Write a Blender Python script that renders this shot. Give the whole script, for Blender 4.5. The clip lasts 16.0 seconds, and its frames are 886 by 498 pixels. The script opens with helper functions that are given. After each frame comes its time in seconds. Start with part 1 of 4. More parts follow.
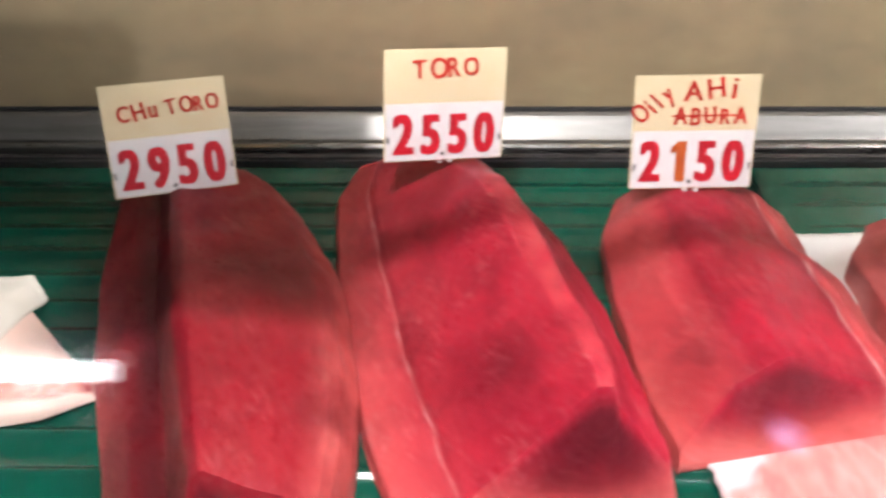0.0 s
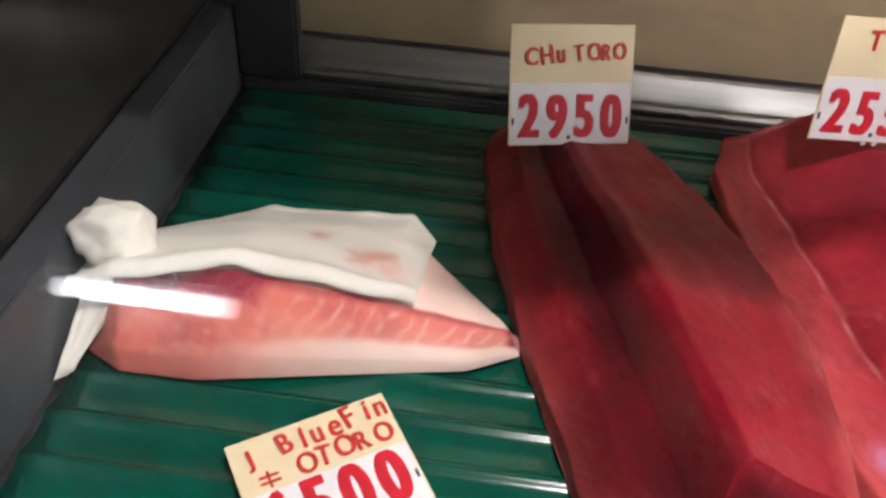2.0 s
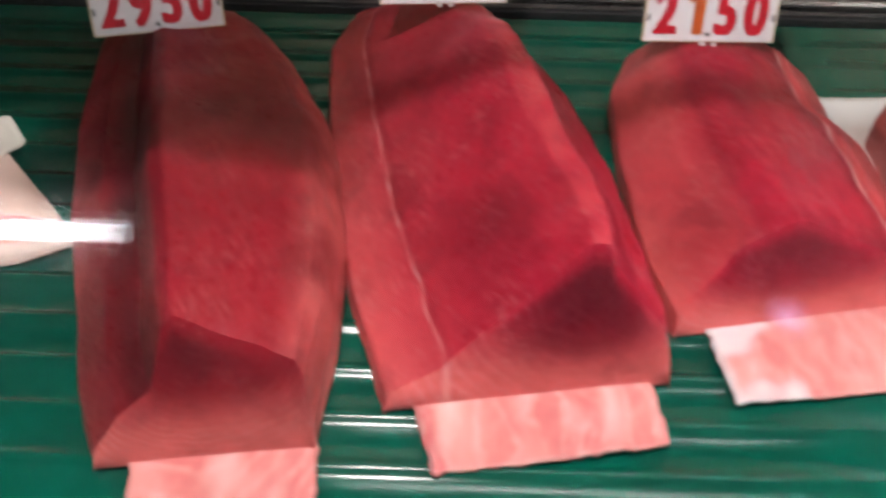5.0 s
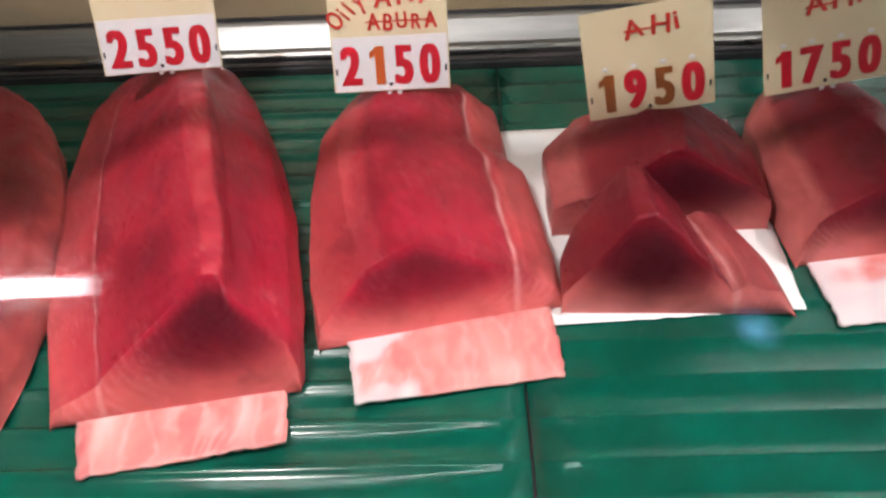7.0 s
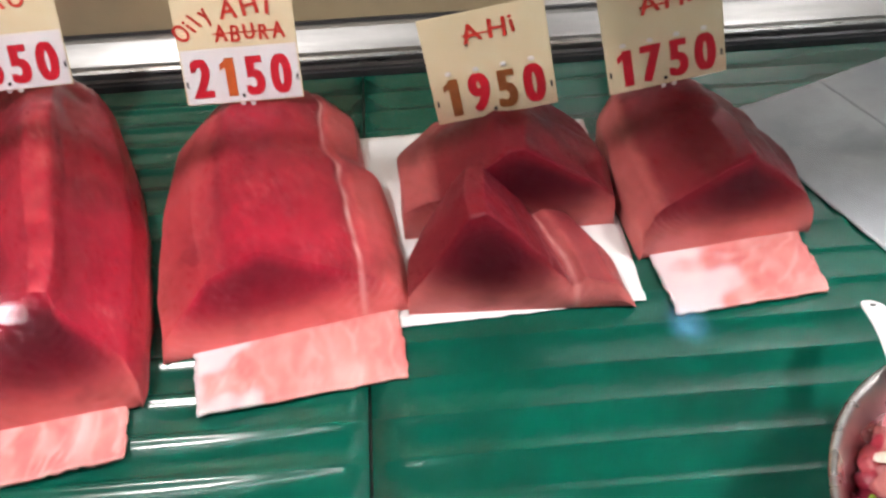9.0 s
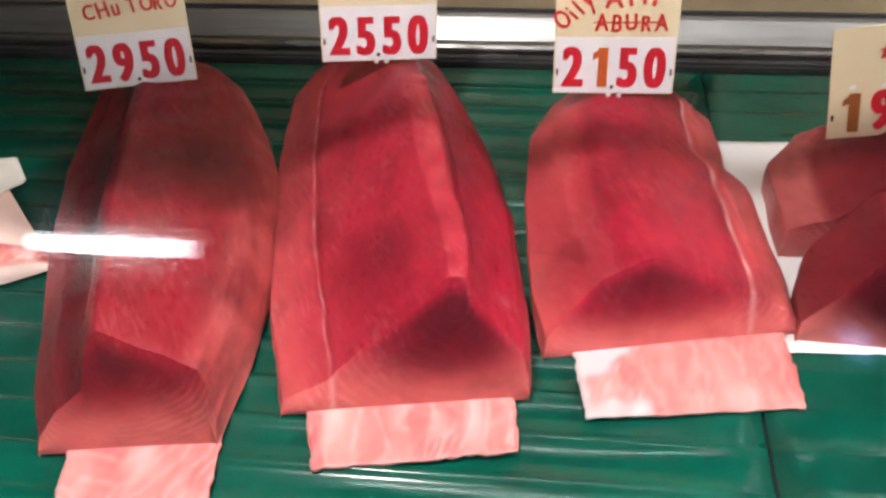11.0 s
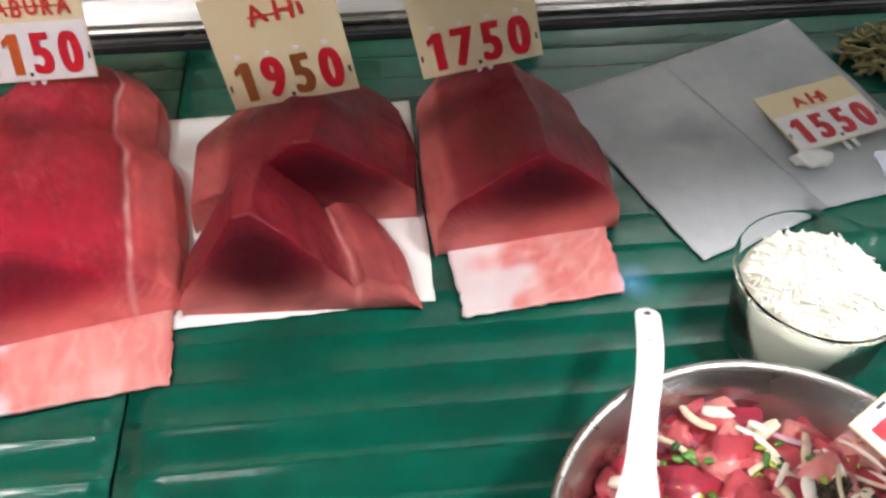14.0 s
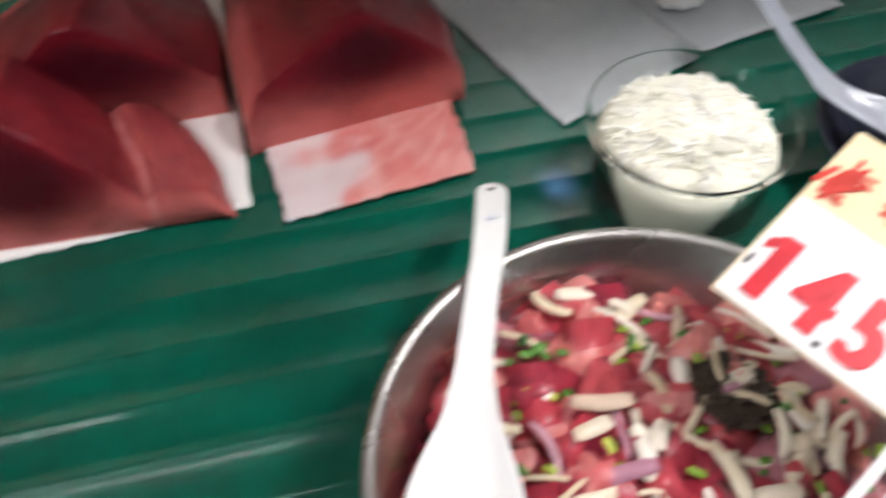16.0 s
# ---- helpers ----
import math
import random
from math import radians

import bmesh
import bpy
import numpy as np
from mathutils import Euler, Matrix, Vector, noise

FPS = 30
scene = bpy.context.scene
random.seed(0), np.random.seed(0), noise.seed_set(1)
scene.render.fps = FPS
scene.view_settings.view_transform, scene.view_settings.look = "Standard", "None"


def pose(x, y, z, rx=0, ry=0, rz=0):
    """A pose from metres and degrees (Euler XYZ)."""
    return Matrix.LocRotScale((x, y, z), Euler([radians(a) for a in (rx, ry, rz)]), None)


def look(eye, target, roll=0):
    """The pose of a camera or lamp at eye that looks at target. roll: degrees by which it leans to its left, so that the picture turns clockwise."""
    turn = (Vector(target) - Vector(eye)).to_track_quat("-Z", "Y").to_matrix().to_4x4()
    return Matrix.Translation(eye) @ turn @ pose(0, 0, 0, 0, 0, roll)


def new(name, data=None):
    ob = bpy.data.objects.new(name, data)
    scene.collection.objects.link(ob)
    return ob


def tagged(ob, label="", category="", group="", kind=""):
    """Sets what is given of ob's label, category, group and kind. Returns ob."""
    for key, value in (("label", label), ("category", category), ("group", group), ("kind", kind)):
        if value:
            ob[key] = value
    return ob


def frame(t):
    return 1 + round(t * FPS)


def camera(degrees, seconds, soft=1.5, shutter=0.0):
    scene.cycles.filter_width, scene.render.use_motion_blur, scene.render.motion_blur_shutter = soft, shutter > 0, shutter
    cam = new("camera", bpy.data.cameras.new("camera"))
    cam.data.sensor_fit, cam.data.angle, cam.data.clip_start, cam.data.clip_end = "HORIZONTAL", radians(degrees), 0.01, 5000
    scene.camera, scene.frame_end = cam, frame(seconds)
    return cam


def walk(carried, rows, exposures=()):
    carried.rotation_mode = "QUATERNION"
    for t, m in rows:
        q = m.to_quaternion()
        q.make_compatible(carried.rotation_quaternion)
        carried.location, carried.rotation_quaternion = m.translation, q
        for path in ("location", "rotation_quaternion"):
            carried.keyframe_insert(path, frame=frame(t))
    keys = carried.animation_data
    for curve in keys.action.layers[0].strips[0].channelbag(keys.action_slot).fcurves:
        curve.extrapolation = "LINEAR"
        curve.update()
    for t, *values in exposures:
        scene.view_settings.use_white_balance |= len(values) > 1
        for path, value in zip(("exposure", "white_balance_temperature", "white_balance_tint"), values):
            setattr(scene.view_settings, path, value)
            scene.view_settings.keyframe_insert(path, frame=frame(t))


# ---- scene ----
cam = camera(53.6, 16.0, 2.4, 0.5)
METRES, EYE, TILT, LEAN, TURN = 1.75, 0.471, -38.0, 0.0, 0.0
ROWS = [
    (0.0, 0.0, 0.0, 0.0, 0.0, 0.0, -0.0),
    (0.5, -0.0571, 0.0046, 0.0022, -0.23, -0.43, -1.37),
    (1.0, -0.1134, 0.0054, -0.0035, 0.72, -0.47, -4.12),
    (1.5, -0.1464, 0.0114, -0.0045, 3.59, -0.73, -6.19),
    (2.0, -0.1503, 0.0213, -0.0117, 4.45, -2.12, -6.85),
    (2.5, -0.1547, 0.0263, -0.0167, 4.33, -3.54, -7.44),
    (3.0, -0.1549, 0.0302, -0.0172, 3.94, -4.35, -7.74),
    (3.5, -0.1493, 0.0366, -0.0166, 3.52, -5.39, -7.23),
    (4.0, -0.1193, 0.0372, -0.0097, 2.63, -5.68, -5.63),
    (4.5, -0.057, 0.0316, -0.0065, 1.43, -6.84, -3.64),
    (5.0, 0.0068, 0.0181, -0.0096, 0.81, -8.2, -1.67),
    (7.5, 0.1586, -0.0426, -0.0103, 1.67, -4.88, 2.25),
    (8.0, 0.1646, -0.0446, -0.011, 1.67, -4.57, 2.85),
    (8.5, 0.1805, -0.0402, -0.0101, -0.12, -4.92, 3.8),
    (9.0, 0.193, -0.0353, -0.0096, -2.51, -5.5, 4.04),
    (9.5, 0.1839, -0.0347, -0.0086, -2.88, -5.94, 2.62),
    (10.0, 0.1352, -0.0449, -0.0038, 2.12, -5.79, -0.15),
    (12.5, 0.125, 0.0048, 0.0127, 3.15, -9.71, -0.38),
    (13.0, 0.1916, -0.0055, 0.0125, 3.92, -9.69, 0.24),
    (13.5, 0.2406, -0.0132, 0.0092, -0.58, -9.22, 2.95),
    (14.0, 0.2744, -0.0193, 0.0034, -4.38, -8.91, 3.39),
    (14.5, 0.2693, -0.0359, 0.0004, -3.52, -6.86, 2.22),
    (15.0, 0.2528, -0.0399, -0.0004, -1.77, -5.36, 2.62),
    (15.5, 0.2787, 0.0124, -0.0266, -4.79, -11.08, 6.09),
    (16.0, 0.318, 0.0289, -0.0236, -9.71, -14.4, 9.05),
]
# more poses at the ends of the stretches: seconds, eye, yaw, pitch, roll
MORE = [
    (5.2, 0.0524, 0.0069, 0.4475, 1.17, -46.93, 0.4),
    (7.3, 0.2726, -0.0616, 0.5010, 2.19, -43.28, -3.5),
    (10.2, 0.2135, -0.0631, 0.5197, 6.85, -43.58, -3.6),
    (11.2, 0.1400, -0.0200, 0.5000, 8.6, -45.5, -3.6),
    (12.3, 0.1868, 0.0266, 0.4803, 4.66, -47.85, -3.3),
]
STEPS = [(t, pose(0, 0, EYE, TILT, LEAN, TURN) @ pose(METRES * x, METRES * y, METRES * z, 90 + pitch, roll, yaw)) for t, x, y, z, yaw, pitch, roll in ROWS]
STEPS += [(t, pose(x, y, z, 90 + pitch, 0, yaw) @ pose(0, 0, 0, 0, 0, roll)) for t, x, y, z, yaw, pitch, roll in MORE]
STEPS.append((15.75, look((0.506, 0.0025, 0.400), (0.711, 1.240, -1.160), 0.3)))
walk(cam, sorted(STEPS, key=lambda row: row[0]), ((0, 0.5), (0.8, 0.3), (1.5, 0.03), (2.5, -0.08), (3.0, -0.12), (5.0, -0.08), (7.5, 0.10), (13.0, 0.17), (13.5, 0.08), (14.0, -0.06), (14.5, -0.24), (15.5, -0.42), (16.0, -0.55)))

# ---------------------------------------------------------------- light
world = bpy.data.worlds.new("world")
scene.world = world
world.use_nodes = True
world.node_tree.nodes["Background"].inputs[0].default_value = (0.55, 0.65, 0.8, 1)
world.node_tree.nodes["Background"].inputs[1].default_value = 0.12


def area_lamp(name, m, sx, sy, watts, color):
    data = bpy.data.lights.new(name, "AREA")
    data.shape, data.size, data.size_y, data.energy, data.color = "RECTANGLE", sx, sy, watts, color
    ob = new(name, data)
    ob.matrix_world = m
    return ob


CASE_LAMP = area_lamp("case_lamp_light", look((0.18, 0.42, 0.72), (0.18, 0.421, 0.0)), 0.60, 0.012, 1.5, (1.0, 0.96, 0.94))
BULB_A = area_lamp("bulb_light", look((-0.10, 0.15, 0.95), (-0.10, 0.1505, 0.0)), 0.07, 0.045, 9.0, (1.0, 0.95, 0.93))
BULB_B = area_lamp("bulb_light", look((1.06, 0.15, 0.80), (0.75, 0.30, 0.0)), 0.10, 0.10, 10.0, (1.0, 0.96, 0.95))
# two added fill lights without a fixture, brightening cards and shaded tops
HALL_FILL = area_lamp("hall_fill_light", look((3.0, -2.1, 0.40), (0.3, 0.5, 0.08)), 1.2, 0.6, 8.0, (0.97, 0.98, 1.0))
SIDE_FILL = area_lamp("side_fill_light", look((1.95, -0.65, 1.0), (0.6, 0.5, 0.0)), 0.7, 0.5, 1.0, (0.88, 0.94, 1.0))


# ---------------------------------------------------------------- materials
def mat(name, rough=0.5, metal=0.0):
    m = bpy.data.materials.new(name)
    m.use_nodes = True
    b = m.node_tree.nodes["Principled BSDF"]
    b.inputs["Roughness"].default_value, b.inputs["Metallic"].default_value = rough, metal
    return m, m.node_tree, b


def node(nt, kind, **settings):
    n = nt.nodes.new(kind)
    for k, v in settings.items():
        n.inputs[k.replace("_", " ")].default_value = v
    return n


def ramp(nt, src, stops):
    r = nt.nodes.new("ShaderNodeValToRGB")
    while len(r.color_ramp.elements) < len(stops):
        r.color_ramp.elements.new(0.5)
    for e, (p, c) in zip(r.color_ramp.elements, stops):
        e.position, e.color = p, (*c, 1)
    nt.links.new(src, r.inputs[0])
    return r.outputs[0]


def coords(nt, scale=(1, 1, 1), turn=(0, 0, 0)):
    tc, mp = nt.nodes.new("ShaderNodeTexCoord"), nt.nodes.new("ShaderNodeMapping")
    mp.inputs["Scale"].default_value, mp.inputs["Rotation"].default_value = scale, turn
    nt.links.new(tc.outputs["Object"], mp.inputs[0])
    return mp.outputs[0]


def slanted(nt, size, turn):
    """Coordinates turned about z first and then divided by a grain size, so that the grain runs at a slant."""
    tc, mp = nt.nodes.new("ShaderNodeTexCoord"), nt.nodes.new("ShaderNodeMapping")
    mp.vector_type = "TEXTURE"
    mp.inputs["Scale"].default_value, mp.inputs["Rotation"].default_value = size, (0, 0, turn)
    nt.links.new(tc.outputs["Object"], mp.inputs[0])
    return mp.outputs[0]


def noise_tex(nt, vec, scale, detail=4.0, rough=0.55, distort=0.0):
    n = node(nt, "ShaderNodeTexNoise", Scale=scale, Detail=detail, Roughness=rough, Distortion=distort)
    nt.links.new(vec, n.inputs["Vector"])
    return n.outputs["Fac"]


def mix(nt, fac, a, b, blend="MIX"):
    m = nt.nodes.new("ShaderNodeMix")
    m.data_type, m.blend_type = "RGBA", blend
    for sock, v in ((m.inputs[0], fac), (m.inputs[6], a), (m.inputs[7], b)):
        if isinstance(v, (int, float)):
            sock.default_value = v
        elif isinstance(v, tuple):
            sock.default_value = (*v, 1)
        else:
            nt.links.new(v, sock)
    return m.outputs[2]


def bump(nt, b, height, strength=0.3, dist=0.001):
    n = node(nt, "ShaderNodeBump", Strength=strength, Distance=dist)
    nt.links.new(height, n.inputs["Height"])
    nt.links.new(n.outputs[0], b.inputs["Normal"])


def mottled(name, base, other, scale, rough=0.5, metal=0.0, bumpy=0.1, stretch=(1, 1, 1)):
    m, nt, b = mat(name, rough, metal)
    v = coords(nt, stretch)
    n1, n2 = noise_tex(nt, v, scale), noise_tex(nt, v, scale * 7, 3)
    c = mix(nt, ramp(nt, n1, [(0.35, (0, 0, 0)), (0.65, (1, 1, 1))]), base, other)
    c = mix(nt, 0.18, c, n2, "OVERLAY")
    nt.links.new(c, b.inputs["Base Color"])
    r = ramp(nt, n1, [(0.3, (rough * 0.8,) * 3), (0.7, (min(1, rough * 1.25),) * 3)])
    nt.links.new(r, b.inputs["Roughness"])
    bump(nt, b, n2, bumpy)
    return m


def blotted(name, base, other, scale, rough, blots):
    """Paper with soaked-in blots: each is a centre, a radius, a colour and a strength."""
    m = mottled(name, base, other, scale, rough)
    nt = m.node_tree
    b = nt.nodes["Principled BSDF"]
    c = b.inputs["Base Color"].links[0].from_socket
    v = coords(nt)
    rag = noise_tex(nt, v, 70, 5, 0.65, 0.5)
    for (x, y, z), r, col, power in blots:
        d = nt.nodes.new("ShaderNodeVectorMath")
        d.operation = "DISTANCE"
        nt.links.new(v, d.inputs[0])
        d.inputs[1].default_value = (x, y, z)
        q = nt.nodes.new("ShaderNodeMath")
        q.operation = "MULTIPLY_ADD"
        nt.links.new(rag, q.inputs[0])
        q.inputs[1].default_value = r * 1.6
        nt.links.new(d.outputs["Value"], q.inputs[2])
        f = ramp(nt, q.outputs[0], [(min(1, r * 1.0), (power,) * 3), (min(1, r * 1.75), (0, 0, 0))])
        c = mix(nt, f, c, col)
    nt.links.new(c, b.inputs["Base Color"])
    return m


def math_node(nt, op, a, b=None, c=None):
    n_ = nt.nodes.new("ShaderNodeMath")
    n_.operation = op
    for k, q in enumerate((a, b, c)):
        if q is None:
            continue
        if isinstance(q, (int, float)):
            n_.inputs[k].default_value = q
        else:
            nt.links.new(q, n_.inputs[k])
    return n_.outputs[0]


def flesh(name, red, pale, dark, fat, grain=0.12, turn=0.0, period=0.006):
    """Raw tuna: attribute 'pale' runs from lean to fatty and takes painted glints, 'core' to the dark centre of the
    cut, dark patches, the back end and painted groove shade, 'seam' marks the white sinew.
    """
    m, nt, b = mat(name, 0.36)
    v = coords(nt, (1, 1, 1), (0, 0, turn))
    att = {}
    for k in ("pale", "core", "seam"):
        a = nt.nodes.new("ShaderNodeAttribute")
        a.attribute_name = k
        att[k] = a.outputs["Fac"]
    big = noise_tex(nt, v, 22, 5, 0.6, 0.4)
    fine = noise_tex(nt, slanted(nt, (0.006, 0.030, 0.008), turn + 0.45), 1.0, 4, 0.6, 0.6)
    streak = noise_tex(nt, slanted(nt, (0.0022, 0.015, 0.004), turn + 0.61), 1.0, 3, 0.55, 0.5)
    c = mix(nt, att["pale"], red, pale)
    c = mix(nt, ramp(nt, big, [(0.46, (0, 0, 0)), (0.74, (0.5, 0.5, 0.5))]), c, dark)
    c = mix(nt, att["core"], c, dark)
    # slanted hatch in the fat colour: feathery grain plus painted glints
    lines = ramp(nt, streak, [(0.52, (0, 0, 0)), (0.70, (1, 1, 1))])
    patchy = ramp(nt, noise_tex(nt, v, 26, 4, 0.6, 0.6), [(0.45, (0.1, 0.1, 0.1)), (0.62, (1, 1, 1))])
    lines = math_node(nt, "MULTIPLY", lines, patchy)
    k = nt.nodes.new("ShaderNodeMath")
    k.operation = "MULTIPLY"
    nt.links.new(lines, k.inputs[0])
    k.inputs[1].default_value = min(0.75, grain * 0.36)
    lean = math_node(nt, "SUBTRACT", 1.0, att["core"])
    lean.node.use_clamp = True
    c = mix(nt, math_node(nt, "MULTIPLY", k.outputs[0], lean), c, fat)
    c = mix(nt, 0.22, c, fine, "OVERLAY")
    for k_ in ("ring", "line", "skin"):
        a = nt.nodes.new("ShaderNodeAttribute")
        a.attribute_name = k_
        att[k_] = a.outputs["Fac"]
    warp = noise_tex(nt, v, 35, 3, 0.5, 0.3)
    w1 = math_node(nt, "MULTIPLY_ADD", att["ring"], 2 * math.pi / period, 0.0)
    w2 = math_node(nt, "MULTIPLY_ADD", warp, 14.0, w1)
    layer = ramp(nt, math_node(nt, "SINE", w2), [(0.35, (0, 0, 0)), (0.98, (1, 1, 1))])
    broken = ramp(nt, noise_tex(nt, v, 60, 3, 0.6, 0.4), [(0.36, (0.15, 0.15, 0.15)), (0.60, (1, 1, 1))])
    lay = math_node(nt, "MULTIPLY", math_node(nt, "MULTIPLY", layer, broken), att["line"])
    c = mix(nt, lay, c, fat)
    c = mix(nt, att["seam"], c, fat)
    c = mix(nt, att["skin"], c, (0.66, 0.70, 0.73))
    nt.links.new(c, b.inputs["Base Color"])
    b.inputs["Subsurface Weight"].default_value = 0.12
    b.inputs["Subsurface Radius"].default_value = (0.008, 0.002, 0.0015)
    b.inputs["Subsurface Scale"].default_value = 0.5
    b.inputs["Coat Weight"].default_value = 0.07
    b.inputs["Specular IOR Level"].default_value = 0.16
    b.inputs["Coat Roughness"].default_value = 0.22
    nt.links.new(ramp(nt, big, [(0.3, (0.34,) * 3), (0.7, (0.55,) * 3)]), b.inputs["Roughness"])
    wet = noise_tex(nt, slanted(nt, (1, 2.4, 1), turn + 0.6), 300, 4, 0.65, 0.3)
    gloss = mix(nt, ramp(nt, wet, [(0.50, (0, 0, 0)), (0.66, (1, 1, 1))]), ramp(nt, big, [(0.3, (0.34,) * 3), (0.7, (0.5,) * 3)]), (0.21, 0.21, 0.21))
    nt.links.new(gloss, b.inputs["Roughness"])
    bump(nt, b, mix(nt, 0.15, mix(nt, 0.2, fine, streak), wet), 0.4, 0.0007)
    return m


GREEN = mottled("green_plastic_mat", (0.0008, 0.080, 0.050), (0.0006, 0.055, 0.035), 9, 0.17, 0, 0.06)
GREEN.node_tree.nodes["Principled BSDF"].inputs["Specular IOR Level"].default_value = 0.5
STEEL = mottled("brushed_steel", (0.55, 0.54, 0.52), (0.42, 0.41, 0.40), 6, 0.28, 1.0, 0.05, (1, 8, 8))
RAIL_STEEL = mottled("satin_steel", (0.46, 0.45, 0.44), (0.30, 0.295, 0.29), 5, 0.36, 0.9, 0.04, (0.6, 8, 8))
DARK_STEEL = mottled("dark_steel", (0.16, 0.16, 0.17), (0.09, 0.09, 0.10), 8, 0.38, 0.8, 0.05)
BEIGE = mottled("beige_panel", (0.45, 0.35, 0.21), (0.33, 0.26, 0.165), 4, 0.42, 0.3, 0.04, (1.6, 2, 3))
PALE_DOOR = mottled("pale_door", (0.80, 0.79, 0.75), (0.70, 0.69, 0.66), 4, 0.4, 0.2, 0.04, (1.6, 2, 3))
BLACK = mottled("black_frame", (0.012, 0.012, 0.014), (0.02, 0.02, 0.022), 12, 0.35)
SMOKED = mottled("smoked_panel", (0.016, 0.016, 0.016), (0.03, 0.027, 0.022), 5, 0.16, 0.0, 0.02)
GREY = mottled("grey_edge_plate", (0.10, 0.106, 0.12), (0.07, 0.074, 0.085), 7, 0.4, 0.5)
PAPER = mottled("white_butcher_paper", (0.84, 0.84, 0.82), (0.74, 0.75, 0.75), 16, 0.75)
WET_PAPER = blotted("damp_grey_paper", (0.44, 0.46, 0.48), (0.37, 0.39, 0.42), 11, 0.55, (((0.755, 0.565, 0.002), 0.04, (0.26, 0.28, 0.30), 0.75), ((0.70, 0.585, 0.002), 0.032, (0.28, 0.30, 0.32), 0.7)))
CARD = mottled("cream_card", (0.80, 0.69, 0.46), (0.74, 0.62, 0.40), 14, 0.6, 0, 0.05)
LABEL = mottled("white_label", (0.84, 0.83, 0.84), (0.78, 0.77, 0.79), 20, 0.45, 0, 0.03)
RED_INK = mottled("red_ink", (0.62, 0.012, 0.03), (0.5, 0.01, 0.025), 60, 0.4, 0, 0.03)
MARKER = mottled("red_marker", (0.62, 0.035, 0.02), (0.5, 0.03, 0.02), 90, 0.5, 0, 0.02)
ORANGE_INK = mottled("orange_ink", (0.6, 0.12, 0.02), (0.5, 0.09, 0.02), 60, 0.4, 0, 0.02)
BROWN_INK = mottled("faded_brown_ink", (0.32, 0.10, 0.02), (0.25, 0.07, 0.02), 60, 0.45, 0, 0.02)
BLACK_INK = mottled("black_ink", (0.02, 0.02, 0.03), (0.03, 0.03, 0.03), 60, 0.5, 0, 0.02)
WHITE_PLASTIC = mottled("white_plastic", (0.88, 0.89, 0.90), (0.84, 0.85, 0.86), 12, 0.22, 0, 0.02)
CONCRETE = mottled("painted_wall", (0.06, 0.058, 0.056), (0.045, 0.044, 0.043), 2, 0.8)
MILKY = mottled("milky_plastic", (0.56, 0.59, 0.68), (0.46, 0.49, 0.58), 14, 0.2, 0, 0.02)
MILKY.node_tree.nodes["Principled BSDF"].inputs["Transmission Weight"].default_value = 0.35
SEAWEED = mottled("seaweed", (0.035, 0.022, 0.014), (0.06, 0.038, 0.02), 90, 0.5)


def island_mix(name, tones, scale, rough):
    """Pieces of one heap, each with a tone of its own."""
    m, nt, b = mat(name, rough)
    g = nt.nodes.new("ShaderNodeNewGeometry")
    c = ramp(nt, g.outputs["Random Per Island"], tones)
    n1 = noise_tex(nt, coords(nt, (1, 1, 1), (0.4, 0.2, 0.7)), scale, 5, 0.6, 0.8)
    c = mix(nt, 0.35, c, ramp(nt, n1, [(0.3, (0.25, 0.22, 0.22)), (0.7, (0.85, 0.8, 0.8))]), "OVERLAY")
    nt.links.new(c, b.inputs["Base Color"])
    bump(nt, b, n1, 0.3)
    return m


TUNA_CUBE = island_mix("tuna_cube", [(0.0, (0.17, 0.012, 0.032)), (0.3, (0.36, 0.032, 0.055)), (0.6, (0.48, 0.085, 0.10)), (0.85, (0.62, 0.23, 0.21)), (1.0, (0.32, 0.13, 0.18))], 120, 0.30)
TUNA_CUBE.node_tree.nodes["Principled BSDF"].inputs["Specular IOR Level"].default_value = 0.42
TUNA_CUBE.node_tree.nodes["Principled BSDF"].inputs["Subsurface Weight"].default_value = 0.15
TUNA_CUBE.node_tree.nodes["Principled BSDF"].inputs["Subsurface Scale"].default_value = 0.003
ONION = island_mix("onion", [(0.0, (0.36, 0.16, 0.24)), (0.06, (0.50, 0.28, 0.34)), (0.12, (0.62, 0.52, 0.36)), (0.6, (0.74, 0.66, 0.50)), (1.0, (0.84, 0.80, 0.74))], 90, 0.45)
SCALLION = island_mix("scallion", [(0.0, (0.02, 0.08, 0.015)), (0.5, (0.07, 0.22, 0.025)), (0.75, (0.22, 0.38, 0.03)), (1.0, (0.52, 0.60, 0.10))], 120, 0.45)
DAIKON, _nt, _b = mat("daikon", 0.75)
_g = _nt.nodes.new("ShaderNodeNewGeometry")
_nt.links.new(ramp(_nt, _g.outputs["Random Per Island"], [(0.0, (0.93, 0.92, 0.76)), (0.5, (0.97, 0.96, 0.88)), (1.0, (0.98, 0.98, 0.95))]), _b.inputs["Base Color"])
_b.inputs["Specular IOR Level"].default_value = 0.12

LOIN_RED = flesh("tuna_red", (0.345, 0.0080, 0.029), (0.64, 0.135, 0.128), (0.095, 0.005, 0.012), (0.76, 0.40, 0.38), 0.5)
LOIN_CHU = flesh("tuna_chu_toro", (0.215, 0.0060, 0.016), (0.56, 0.120, 0.112), (0.052, 0.005, 0.008), (0.70, 0.36, 0.31), 0.4)
LOIN_LEAN = flesh("tuna_lean", (0.165, 0.0042, 0.014), (0.60, 0.155, 0.145), (0.055, 0.003, 0.008), (0.68, 0.34, 0.32), 0.16)
